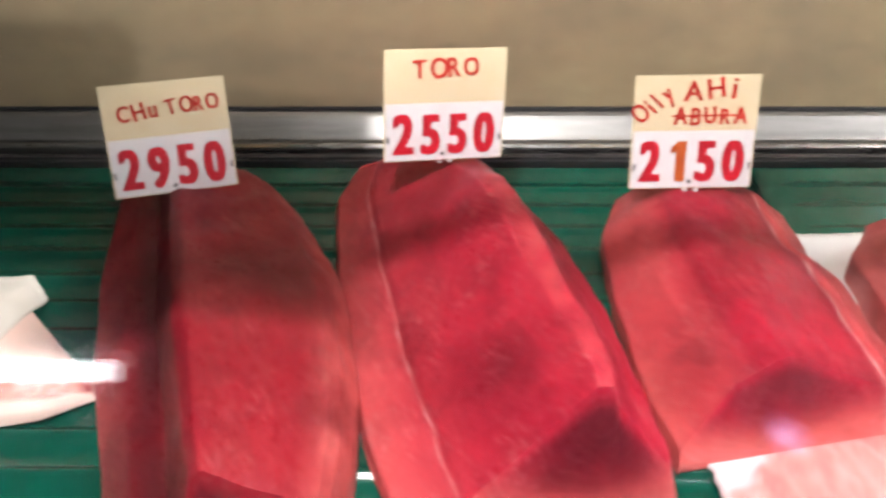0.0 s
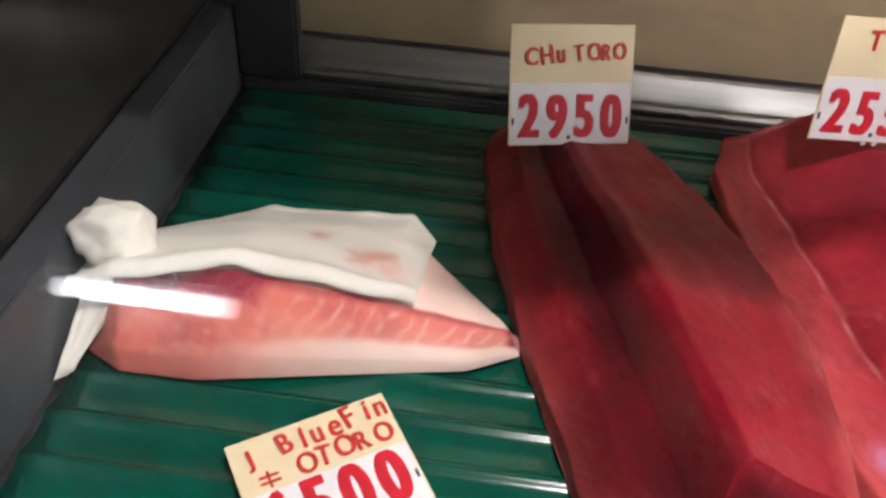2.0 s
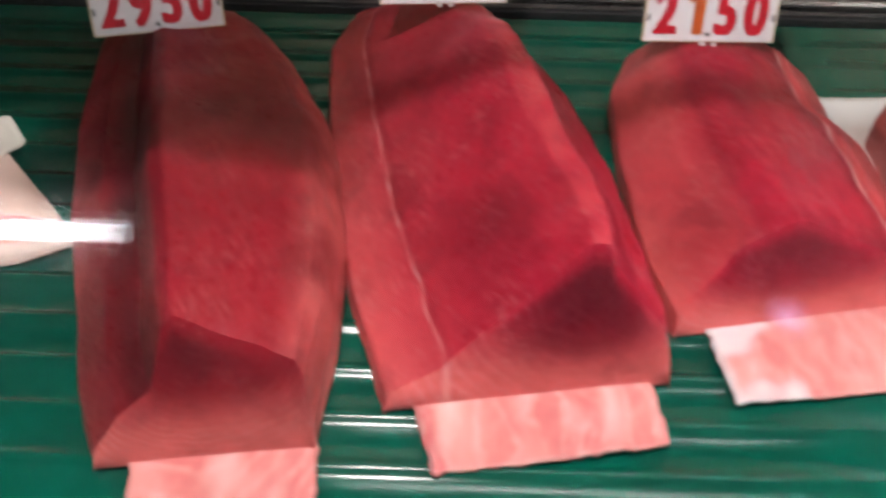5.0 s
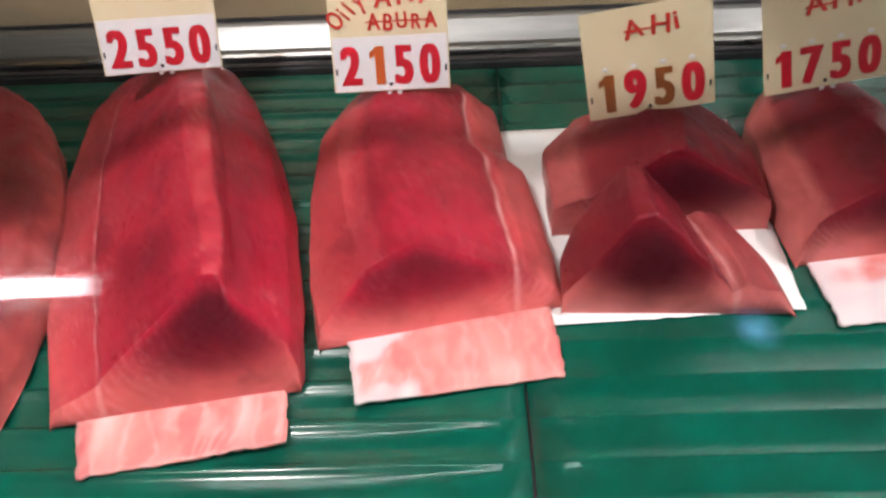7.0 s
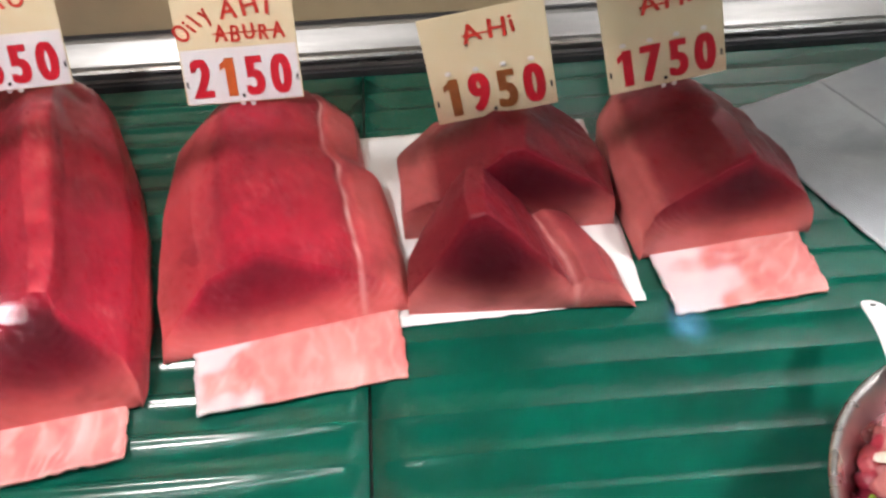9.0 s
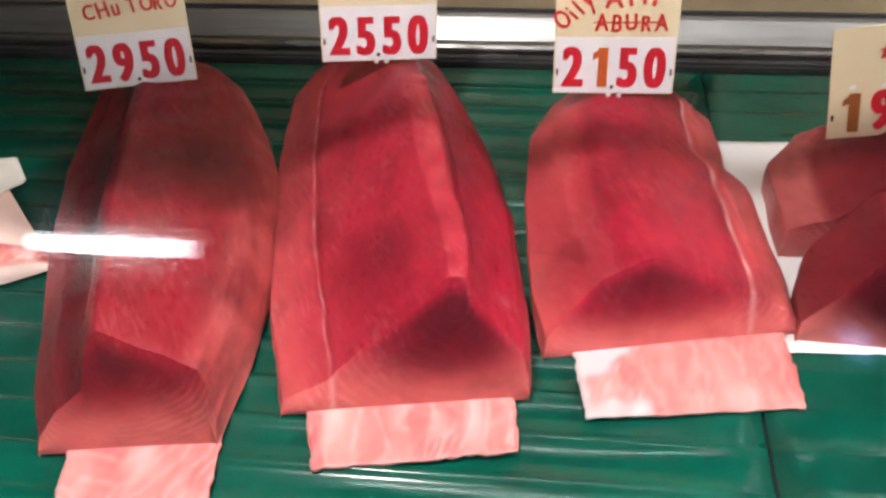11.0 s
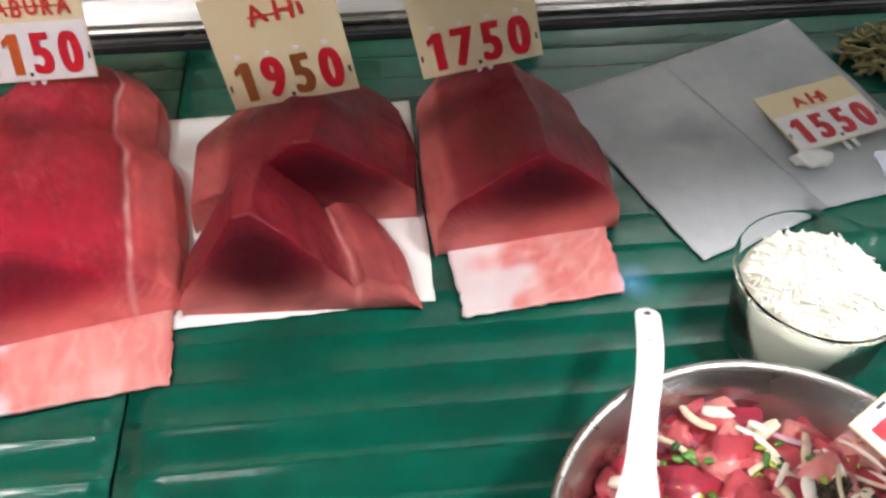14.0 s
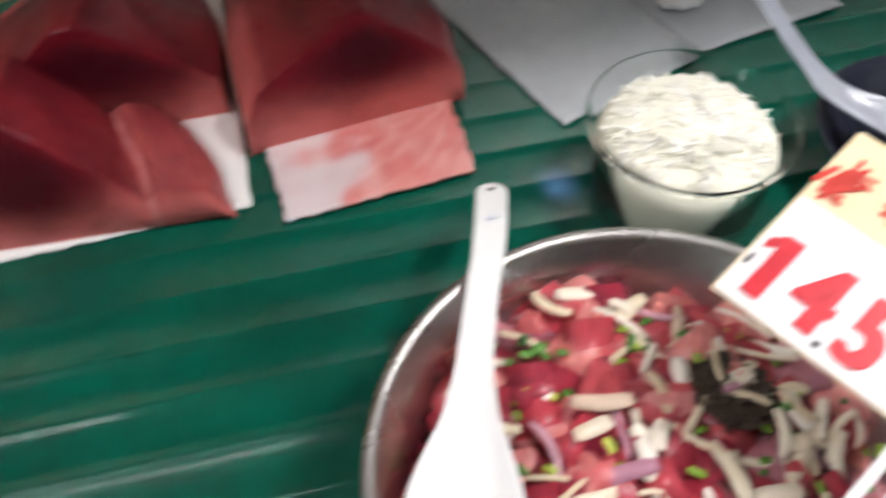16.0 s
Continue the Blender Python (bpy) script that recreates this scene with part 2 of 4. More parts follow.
OTORO = flesh("tuna_otoro", (0.72, 0.165, 0.13), (0.80, 0.42, 0.34), (0.30, 0.02, 0.05), (0.88, 0.70, 0.62), 0.5, 0.5, 0.0125)
BELLY = flesh("marbled_slice", (0.58, 0.165, 0.155), (0.68, 0.33, 0.30), (0.50, 0.08, 0.09), (0.82, 0.64, 0.61), 1.0, -0.9, 0.0150)

CLEAR, _nt, _b = mat("clear_glass", 0.0)
_b.inputs["Transmission Weight"].default_value, _b.inputs["IOR"].default_value = 1.0, 1.45
_b.inputs["Specular IOR Level"].default_value = 0.07
_b.inputs["Coat Weight"].default_value, _b.inputs["Coat Roughness"].default_value = 0.25, 0.10
TUB_PLASTIC, _nt, _b = mat("clear_plastic", 0.08)
_b.inputs["Transmission Weight"].default_value, _b.inputs["IOR"].default_value = 1.0, 1.07
_b.inputs["Base Color"].default_value = (0.96, 0.98, 0.97, 1)


def glow(name, color, strength):
    m = bpy.data.materials.new(name)
    m.use_nodes = True
    nt = m.node_tree
    e = node(nt, "ShaderNodeEmission", Strength=strength)
    e.inputs[0].default_value = (*color, 1)
    nt.links.new(e.outputs[0], nt.nodes["Material Output"].inputs[0])
    return m


# ---------------------------------------------------------------- mesh helpers
def mesh_ob(name, verts, faces, material, parent=None, label="", smooth=False, attrs=None):
    me = bpy.data.meshes.new(name)
    me.from_pydata([tuple(v) for v in verts], [], [tuple(f) for f in faces])
    me.update()
    me.materials.append(material)
    if smooth:
        me.polygons.foreach_set("use_smooth", [True] * len(me.polygons))
    for k, vals in (attrs or {}).items():
        me.attributes.new(k, "FLOAT", "POINT").data.foreach_set("value", [float(v) for v in vals])
    ob = new(name, me)
    ob.parent = parent
    if label:
        ob["label"] = label
    return ob


def part(name, bm, material, parent=None, label="", smooth=False):
    me = bpy.data.meshes.new(name)
    bm.normal_update()
    bm.to_mesh(me)
    bm.free()
    me.materials.append(material)
    if smooth:
        me.polygons.foreach_set("use_smooth", [True] * len(me.polygons))
    ob = new(name, me)
    ob.parent = parent
    if label:
        ob["label"] = label
    return ob


def box_bm(x0, y0, z0, x1, y1, z1, bev=0.0, bm=None):
    own = bm or bmesh.new()
    m = Matrix.Translation(((x0 + x1) / 2, (y0 + y1) / 2, (z0 + z1) / 2)) @ Matrix.Diagonal((x1 - x0, y1 - y0, z1 - z0, 1))
    made = bmesh.ops.create_cube(own, size=1.0, matrix=m)
    if bev:
        edges = list({e for v in made["verts"] for e in v.link_edges})
        bmesh.ops.bevel(own, geom=edges, offset=bev, segments=2, affect="EDGES")
    return own


def thing(name, label, category, group="", m=None):
    ob = new(name)
    if m is not None:
        ob.matrix_world = m
    return tagged(ob, label, category, group)


def spline(keys, t):
    """Value at t of a smooth curve through (t, value) keys."""
    ks = sorted(keys)
    return float(np.interp(t, [k[0] for k in ks], [k[1] for k in ks]))


def smoothed(keys, t, r):
    return sum(spline(keys, t + r * d) for d in (-1, -0.6, -0.25, 0.25, 0.6, 1)) / 6


def soft(a, b, t):
    t = min(1.0, max(0.0, (t - a) / (b - a)))
    return t * t * (3 - 2 * t)


def lathe(profile, seg=64, center=(0, 0, 0)):
    verts, faces = [], []
    for i in range(seg):
        a = 2 * math.pi * i / seg
        for r, z in profile:
            verts.append((center[0] + r * math.cos(a), center[1] + r * math.sin(a), center[2] + z))
    n = len(profile)
    for i in range(seg):
        j = (i + 1) % seg
        for k in range(n - 1):
            faces.append((i * n + k, j * n + k, j * n + k + 1, i * n + k + 1))
    return verts, faces


# ---------------------------------------------------------------- the display case
def structure(name, bm, material, label, category):
    return tagged(part(name, bm, material), label, category, "", "structure")


X0, X1, YB = -0.535, 1.62, 0.735


def mat_sheet(x0, x1, depth):
    pitch = 0.0333
    ys = np.arange(-0.10, YB, pitch / 22)
    verts, faces = [], []
    nx = 40
    for i in range(nx + 1):
        x = x0 + (x1 - x0) * i / nx
        for y in ys:
            ph = (y - 0.400) / pitch
            off = ph - round(ph)
            bead = math.exp(-((off / 0.12) ** 2)) + 0.35 * math.cos(2 * math.pi * ph)
            verts.append((x, y, (depth + (0.0011 - depth) * soft(0.17, 0.295, x)) * (0.7 * bead - 1) + 0.0006 * noise.noise((x * 9, y * 6, 0))))
    n = len(ys)
    for i in range(nx):
        for k in range(n - 1):
            faces.append((i * n + k, (i + 1) * n + k, (i + 1) * n + k + 1, i * n + k + 1))
    ob = mesh_ob("display_mat", verts, faces, GREEN, None, "", True)
    sol = ob.modifiers.new("thick", "SOLIDIFY")
    sol.thickness, sol.offset = 0.002, -1
    return tagged(ob, "wet green ribbed plastic mat lining the display case", "mat", "display mats")


mat_sheet(X0 + 0.004, 0.3004, 0.0034)
mat_sheet(0.3026, X1 - 0.004, 0.0006)

structure("floor_of_case", box_bm(X0 - 0.12, -0.16, -0.05, X1, YB + 0.12, -0.0065), DARK_STEEL, "dark steel bed of the display case under the mat", "case bed")
def run_bar(profile, x0, x1):
    """A bar of constant section (y, z) along x."""
    bm_ = bmesh.new()
    rings = [[bm_.verts.new((x, y, z)) for y, z in profile] for x in (x0, x1)]
    n_ = len(profile)
    for k in range(n_):
        bm_.faces.new((rings[0][k], rings[0][(k + 1) % n_], rings[1][(k + 1) % n_], rings[1][k]))
    bm_.faces.new(rings[0][::-1])
    bm_.faces.new(rings[1])
    bmesh.ops.recalc_face_normals(bm_, faces=bm_.faces)
    return bm_


structure("trim_back_lip", box_bm(X0, YB + 0.002, -0.006, X1, YB + 0.014, 0.008, 0.003), DARK_STEEL, "black rubber lip behind the mat", "lip")
structure("trim_back_ledge", run_bar([(YB + 0.015, 0.0), (YB + 0.015, 0.013), (YB + 0.017, 0.0155), (YB + 0.020, 0.0155), (YB + 0.022, 0.013), (YB + 0.022, 0.0)], X0, X1), STEEL, "thin bright steel bead on the back kerb", "bead")
structure("trim_back_rail", run_bar([(YB + 0.0235, 0.0), (YB + 0.0235, 0.017), (YB + 0.026, 0.020), (YB + 0.041, 0.034), (YB + 0.045, 0.036), (YB + 0.0515, 0.036), (YB + 0.0515, 0.0)], X0, X1), RAIL_STEEL, "sloping brushed steel kerb along the back of the case", "rail")
# dark bar drawn in place of the shadow line above the kerb
structure("trim_shadow_gap", box_bm(X0, YB + 0.0475, 0.0365, X1, YB + 0.0515, 0.0395, 0.001), DARK_STEEL, "dark strip drawn as the shadow gap between kerb and sliding doors", "track")
structure("wall_back", box_bm(X0 - 0.1, YB + 0.052, 0.0, 0.487, YB + 0.070, 0.62, 0.002), BEIGE, "tan brushed metal sliding door closing the case", "back panel")
structure("wall_back_right", box_bm(0.470, YB + 0.0725, 0.0, X1, YB + 0.090, 0.62), PALE_DOOR, "pale grey sliding door behind the tan one", "back panel")
pull = thing("door_pull", "black plastic pull on the pale sliding door", "door handle")
pb = box_bm(0.586, YB + 0.052, 0.044, 0.662, YB + 0.0722, 0.150, 0.006)
for vv in pb.verts:
    vv.co.x += 0.006 * (1 if vv.co.x > 0.62 else -0.2) * max(0.0, (0.075 - vv.co.z) / 0.03)
part("grip", pb, BLACK, pull)
part("back_plate", box_bm(0.592, YB + 0.0685, 0.0365, 0.656, YB + 0.0722, 0.0435, 0.0015), BLACK, pull)
structure("wall_left", box_bm(X0 - 0.05, -0.16, 0.075, X0 - 0.03, YB + 0.05, 0.62), SMOKED, "dark glossy smoked end panel of the case", "end panel")
structure("trim_left_plate", box_bm(X0 - 0.028, -0.16, -0.006, X0 - 0.002, YB + 0.02, 0.078, 0.002), GREY, "grey metal kick plate along the end of the case", "end plate")
structure("trim_corner_post", box_bm(X0 + 0.0, YB - 0.002, 0.013, X0 + 0.058, YB + 0.017, 0.62, 0.003), BLACK, "black upright post in the back corner of the case", "post")
structure("wall_right", box_bm(X1, -0.16, -0.05, X1 + 0.03, YB + 0.12, 0.62), DARK_STEEL, "steel end panel of the case", "end panel")
structure("wall_front_sill", box_bm(X0 - 0.12, -0.16, -0.6, X1, -0.125, 0.02), STEEL, "steel front sill of the display case", "sill")
# unseen plates and bar added overhead to cast the shade on the fish
structure("trim_shade_left", box_bm(-0.235, 0.345, 0.36, -0.075, 0.555, 0.372), STEEL, "unseen steel plate added to shade the back of the case", "shelf")
structure("trim_shade_corner", box_bm(X0, 0.416, 0.36, -0.2355, 0.60, 0.372), STEEL, "unseen narrower steel plate added to shade the corner of the case", "shelf")
structure("trim_shade_right", box_bm(0.335, 0.330, 0.36, X1, 0.49, 0.372), STEEL, "unseen steel plate added to shade the back of the case", "shelf")
structure("trim_shade_bar", box_bm(-0.0745, 0.403, 0.356, 0.3345, 0.421, 0.372), STEEL, "unseen steel bar added to cast a shadow band on the loins", "bar")


# slanted front pane
SL = radians(35)
pane_m = Matrix.Translation((0.5, 0.2, 0.45)) @ Matrix.Rotation(-SL, 4, "X")
pane = structure("window_1", box_bm(-1.15, 0.0, -0.52, 1.15, 0.005, 0.36), CLEAR, "slanted clear glass front of the display case", "glass pane")
pane.matrix_world = pane_m
pane.visible_shadow = False

# market hall
for nm, b6 in (("floor", (-4, -5, -1.0, 5, 3, -0.92)), ("ceiling", (-4, -5, 2.7, 5, 3, 2.8)), ("wall_hall_south", (-4, -5.1, -0.92, 5, -5, 2.7)), ("wall_hall_north", (-4, 3, -0.92, 5, 3.1, 2.7)), ("wall_hall_west", (-4.1, -5, -0.92, -4, 3, 2.7)), ("wall_hall_east", (5, -5, -0.92, 5.1, 3, 2.7))):
    structure(nm, box_bm(*b6), CONCRETE, "plain painted surface of the market hall", nm.split("_")[0])
structure("wall_counter_base", box_bm(X0 - 0.12, -0.12, -0.92, X1, YB + 0.12, -0.052), DARK_STEEL, "dark steel base of the display case", "case base")

# unseen panel added so the sloping steel kerb has a bright reflection
panel = thing("ceiling_light", "long white panel light added under the ceiling for the steel kerb to reflect", "lamp")
part("diffuser", box_bm(-0.6, -1.75, 2.63, 1.4, -1.45, 2.66), glow("panel_glow", (0.96, 0.98, 1.0), 1.7), panel)
part("frame", box_bm(-0.63, -1.78, 2.662, 1.43, -1.42, 2.70, 0.004), WHITE_PLASTIC, panel)

PANE_N = Vector((0, -math.cos(SL), math.sin(SL)))
PANE_P = Vector((0.5, 0.2, 0.45))


def mirrored(p):
    return p - 2 * (p - PANE_P).dot(PANE_N) * PANE_N


EYE_MID = Vector((0.1, 0, 0.46))


def behind(yaw, pitch, far):
    """The place behind the camera whose mirror image in the pane lies that way from the path."""
    y, q = radians(yaw), radians(pitch)
    return mirrored(EYE_MID + far * Vector((-math.sin(y) * math.cos(q), math.cos(y) * math.cos(q), math.sin(q))))


tube_at = behind(35.6, -40.0, 4.6)
tube = thing("ceiling_light", "long white fluorescent tube hanging in the market hall", "lamp")
tube.matrix_world = Matrix.Translation(tube_at)
TUBE_GLOW = glow("tube_glow", (0.93, 0.96, 1.0), 42)
_nt = TUBE_GLOW.node_tree
_gr = _nt.nodes.new("ShaderNodeTexGradient")
_gr.gradient_type = "SPHERICAL"
_nt.links.new(coords(_nt, (1, 1, 2.1)), _gr.inputs[0])
_nt.links.new(math_node(_nt, "MULTIPLY", _gr.outputs["Fac"], 75.0), [n_ for n_ in _nt.nodes if n_.type == "EMISSION"][0].inputs["Strength"])
v, f = lathe([(0.001, -0.46), (0.042, -0.46), (0.042, 0.46), (0.001, 0.46)], 16)
tb = mesh_ob("tube", v, f, TUBE_GLOW, tube)
tb.rotation_euler = (0, radians(90), 0)
part("housing", box_bm(-0.5, -0.05, 0.045, 0.5, 0.05, 0.09, 0.005), WHITE_PLASTIC, tube)
part("cable", box_bm(-0.004, -0.004, 0.08, 0.004, 0.004, 2.7 - tube_at.z), BLACK, tube)
sky_at = behind(-29.5, -46.0, 5.2)
SKY_GAP = glow("sky_gap", (0.25, 0.5, 1.0), 8.0)
_nt = SKY_GAP.node_tree
_gr = _nt.nodes.new("ShaderNodeTexGradient")
_gr.gradient_type = "QUADRATIC_SPHERE"
_nt.links.new(coords(_nt, (5.5, 1, 7)), _gr.inputs[0])
_soft = math_node(_nt, "MULTIPLY", _gr.outputs["Fac"], noise_tex(_nt, coords(_nt), 9, 2))
_nt.links.new(math_node(_nt, "MULTIPLY", _soft, 16.0), [n_ for n_ in _nt.nodes if n_.type == "EMISSION"][0].inputs["Strength"])
sk = structure("window_2", box_bm(-0.19, -0.01, -0.15, 0.19, 0.01, 0.15, 0.01), SKY_GAP, "small high window showing blue daylight", "window")
sk.matrix_world = Matrix.Translation(sky_at) @ Matrix.Rotation(radians(35), 4, "Y")


# ---------------------------------------------------------------- fish
def loin(name, label, keys, prof_back, prof_front, y_front, y_back, material, slope=0.45, skew=0.0, seam_u=None, core_at=(0.5, 0.9), core=(0.5, 0.75), pale_low=0.45, rough=0.0022, group="tuna blocks", core_w=1.0, seed=0.0, groove_dark=None, fat_glint=None, seam_k=1.0, tone=((0, 0.0), (1, 0.0))):
    """A trimmed block: cross sections swept from the back end to the cut front face. keys: left edge, right edge and height along y."""
    nl, na = 72, 130
    left, right, high = keys
    uu = np.linspace(0, 1, na)

    def lengths(prof):
        d = [0.0]
        for (a, b), (c, e) in zip(prof, prof[1:]):
            d.append(d[-1] + math.hypot(c - a, (e - b) * 0.5))
        return np.array(d) / d[-1]

    marks = (lengths(prof_back) + lengths(prof_front)) / 2
    secs = []
    for prof in (prof_back, prof_front):
        a = [(np.interp(np.clip(uu + o, 0, 1), marks, [q[0] for q in prof]), np.interp(np.clip(uu + o, 0, 1), marks, [q[1] for q in prof])) for o in (-0.005, -0.0025, 0, 0.0025, 0.005)]
        secs.append((np.mean([q[0] for q in a], 0), np.mean([q[1] for q in a], 0)))
    verts, pale, corev, seam, ring, line = [], [], [], [], [], []
    for i in range(nl):
        s = i / (nl - 1)
        y = y_back + (y_front - y_back) * s
        xl, xr, h = smoothed(left, y, 0.007), smoothed(right, y, 0.007), smoothed(high, y, 0.015)
        round_end = 1 - 0.25 * (1 - soft(0, 0.05, s)) - 0.02 * soft(0.985, 1, s)
        for k in range(na):
            pu = secs[0][0][k] * (1 - s) + secs[1][0][k] * s
            pv = secs[0][1][k] * (1 - s) + secs[1][1][k] * s
            z = h * pv * round_end
            x = xl + (xr - xl) * pu
            yy = y + slope * z * soft(0.55, 1.0, s) + skew * (pu - 0.5) * s
            nz = noise.noise((x * 45 + seed, yy * 28, z * 45)) * rough + noise.noise((x * 150 + seed, yy * 90, z * 120)) * rough * 0.25
            z = max(0.0012, z + nz) if pv > 0.02 else 0.0012
            verts.append((x + nz * 0.8, yy, z))
            side = max(0.0, 1 - pv / max(pale_low, 0.01))
            # tone per facet: fatty sides, with light and shade of the planes painted in
            pale.append(min(1, 0.35 * side + spline(tone, pu) ** 1.7 * (0.8 + 0.5 * noise.noise((x * 24 + seed, yy * 14, 6))) + 0.09 * max(0, noise.noise((x * 14 + seed, yy * 10, 3)))))
            corev.append(0.95 * max(0.0, noise.noise((x * 13 + seed, yy * 9, 9)) - 0.12) + 0.30 * (1 - soft(0.0, 0.12, s)))
            # dark groove band: bloodline colour plus crease shade painted into the flesh
            if groove_dark:
                g = math.exp(-(((pu - groove_dark[0]) / groove_dark[1]) ** 2)) * groove_dark[2] * (0.75 + 0.5 * noise.noise((yy * 18, seed, 2)))
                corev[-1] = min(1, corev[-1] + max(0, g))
            # pale speckle band: glints painted on the toro ridge, fat on the chu toro edge
            if fat_glint:
                g = math.exp(-(((pu - fat_glint[0]) / fat_glint[1]) ** 2)) * fat_glint[2] * max(0, 0.35 + noise.noise((x * 70 + seed, yy * 45, 5)))
                pale[-1] = min(1, pale[-1] + g)
            sm = 0.0
            if seam_u is not None:
                su = seam_u[0] + (seam_u[1] - seam_u[0]) * s + 0.012 * noise.noise((yy * 30, seed, 0))
                sm = max(0.0, 1 - abs(pu - su) / (0.011 * seam_k)) * (0.5 + 0.6 * noise.noise((yy * 60, seed, 4))) * seam_k
            seam.append(max(0, sm) if pv > 0.05 else 0)
            ring.append(0.9 * yy - 0.8 * abs(pu - core_at[0]) * (xr - xl) + 0.3 * z)
            line.append(0.012 + 0.10 * side)
    faces = [(i * na + k, i * na + k + 1, (i + 1) * na + k + 1, (i + 1) * na + k) for i in range(nl - 1) for k in range(na - 1)]
    # cut front face: rows from base to top
    rows = 22
    base = (nl - 1) * na
    fl, fr = Vector(verts[base]), Vector(verts[base + na - 1])
    start = len(verts)
    for r in range(0, rows + 1):
        f_ = r / rows
        for k in range(na):
            a = Vector(verts[base + k])
            t = (a.x - fl.x) / (fr.x - fl.x)
            low = fl.lerp(fr, t)
            p = a.lerp(low, f_)
            bulge = math.sin(math.pi * min(1, f_)) * 0.003
            verts.append((p.x, p.y - bulge, p.z))
    hmax = max(v.z for v in (Vector(verts[base + k]) for k in range(na)))
    cx, cz = fl.x + (fr.x - fl.x) * core_at[0], hmax * core_at[1]
    for idx in range(start, len(verts)):
        x, y, z = verts[idx]
        q = math.hypot((x - cx) / (abs(fr.x - fl.x) * core[0]), (z - cz) / (hmax * core[1]))
        cf = (1 - soft(0.1, 1.0, q + 0.10 * noise.noise((x * 60, z * 60, seed)))) * core_w
        # a redder rind runs round the cut just under its edge
        corev.append(cf * soft(0.02, 0.17, (idx - start) // na / rows))
        pale.append(min(1, 0.01 + 0.95 * (1 - soft(0.05, 0.62, z / hmax)) * soft(0.3, 1.0, q + 0.2)))
        u = (x - fl.x) / (fr.x - fl.x)
        seam.append(0.45 * max(0, 1 - abs(u - seam_u[1]) / 0.02) if seam_u else 0)
        ring.append(0.075 * q)
        line.append(0.02 + 0.15 * soft(0.6, 1.2, q) * (1 - soft(0.4, 0.85, z / hmax)))
    for r in range(rows):
        a0 = start + r * na
        b0 = a0 + na
        faces += [(a0 + k, a0 + k + 1, b0 + k + 1, b0 + k) for k in range(na - 1)]
    # back face
    faces.append(tuple(range(0, na)))
    me_faces = faces
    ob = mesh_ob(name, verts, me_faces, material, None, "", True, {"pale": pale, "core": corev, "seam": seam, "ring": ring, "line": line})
    return tagged(ob, label, "tuna", group)


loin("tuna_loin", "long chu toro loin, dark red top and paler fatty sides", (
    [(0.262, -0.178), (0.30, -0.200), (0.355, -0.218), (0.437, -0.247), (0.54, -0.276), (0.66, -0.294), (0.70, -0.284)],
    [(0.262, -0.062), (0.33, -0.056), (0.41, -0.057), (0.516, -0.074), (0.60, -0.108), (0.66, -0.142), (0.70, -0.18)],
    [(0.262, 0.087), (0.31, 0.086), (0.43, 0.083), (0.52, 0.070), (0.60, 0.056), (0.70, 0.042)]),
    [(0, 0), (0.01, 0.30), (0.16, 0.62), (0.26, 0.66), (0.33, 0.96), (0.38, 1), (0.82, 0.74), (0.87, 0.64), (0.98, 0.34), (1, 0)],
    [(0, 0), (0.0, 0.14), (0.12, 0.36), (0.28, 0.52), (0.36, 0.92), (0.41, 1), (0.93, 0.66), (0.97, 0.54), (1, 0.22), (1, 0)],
    0.266, 0.695, LOIN_CHU, 0.42, 0.016, None, (0.52, 0.86), (0.50, 0.62), 0.3, seed=3.1, core_w=0.75, groove_dark=(0.25, 0.085, 0.95), fat_glint=(0.95, 0.05, 0.5),
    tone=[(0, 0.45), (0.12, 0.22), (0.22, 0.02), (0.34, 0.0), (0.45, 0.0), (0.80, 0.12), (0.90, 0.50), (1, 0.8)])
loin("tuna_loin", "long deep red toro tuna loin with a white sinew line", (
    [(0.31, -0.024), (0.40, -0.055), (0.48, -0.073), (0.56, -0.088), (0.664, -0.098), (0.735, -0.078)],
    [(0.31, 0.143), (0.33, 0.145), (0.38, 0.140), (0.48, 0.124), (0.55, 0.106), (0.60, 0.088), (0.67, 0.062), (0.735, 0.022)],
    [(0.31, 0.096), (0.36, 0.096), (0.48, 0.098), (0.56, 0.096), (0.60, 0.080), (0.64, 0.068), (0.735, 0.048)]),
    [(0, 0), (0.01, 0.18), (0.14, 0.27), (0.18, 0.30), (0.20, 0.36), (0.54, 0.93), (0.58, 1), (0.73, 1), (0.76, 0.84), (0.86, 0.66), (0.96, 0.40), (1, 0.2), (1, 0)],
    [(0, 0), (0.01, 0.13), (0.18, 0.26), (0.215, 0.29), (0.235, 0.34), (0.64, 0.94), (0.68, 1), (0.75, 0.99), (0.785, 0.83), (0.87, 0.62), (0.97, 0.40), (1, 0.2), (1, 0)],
    0.314, 0.728, LOIN_RED, 0.36, 0.026, (0.17, 0.215), (0.70, 0.80), (0.50, 0.92), 0.3, seed=7.7, seam_k=0.65, groove_dark=(0.80, 0.045, 0.55), fat_glint=(0.70, 0.05, 0.35),
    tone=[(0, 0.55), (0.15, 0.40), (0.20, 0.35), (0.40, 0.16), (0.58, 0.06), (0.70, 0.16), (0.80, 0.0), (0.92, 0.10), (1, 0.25)])
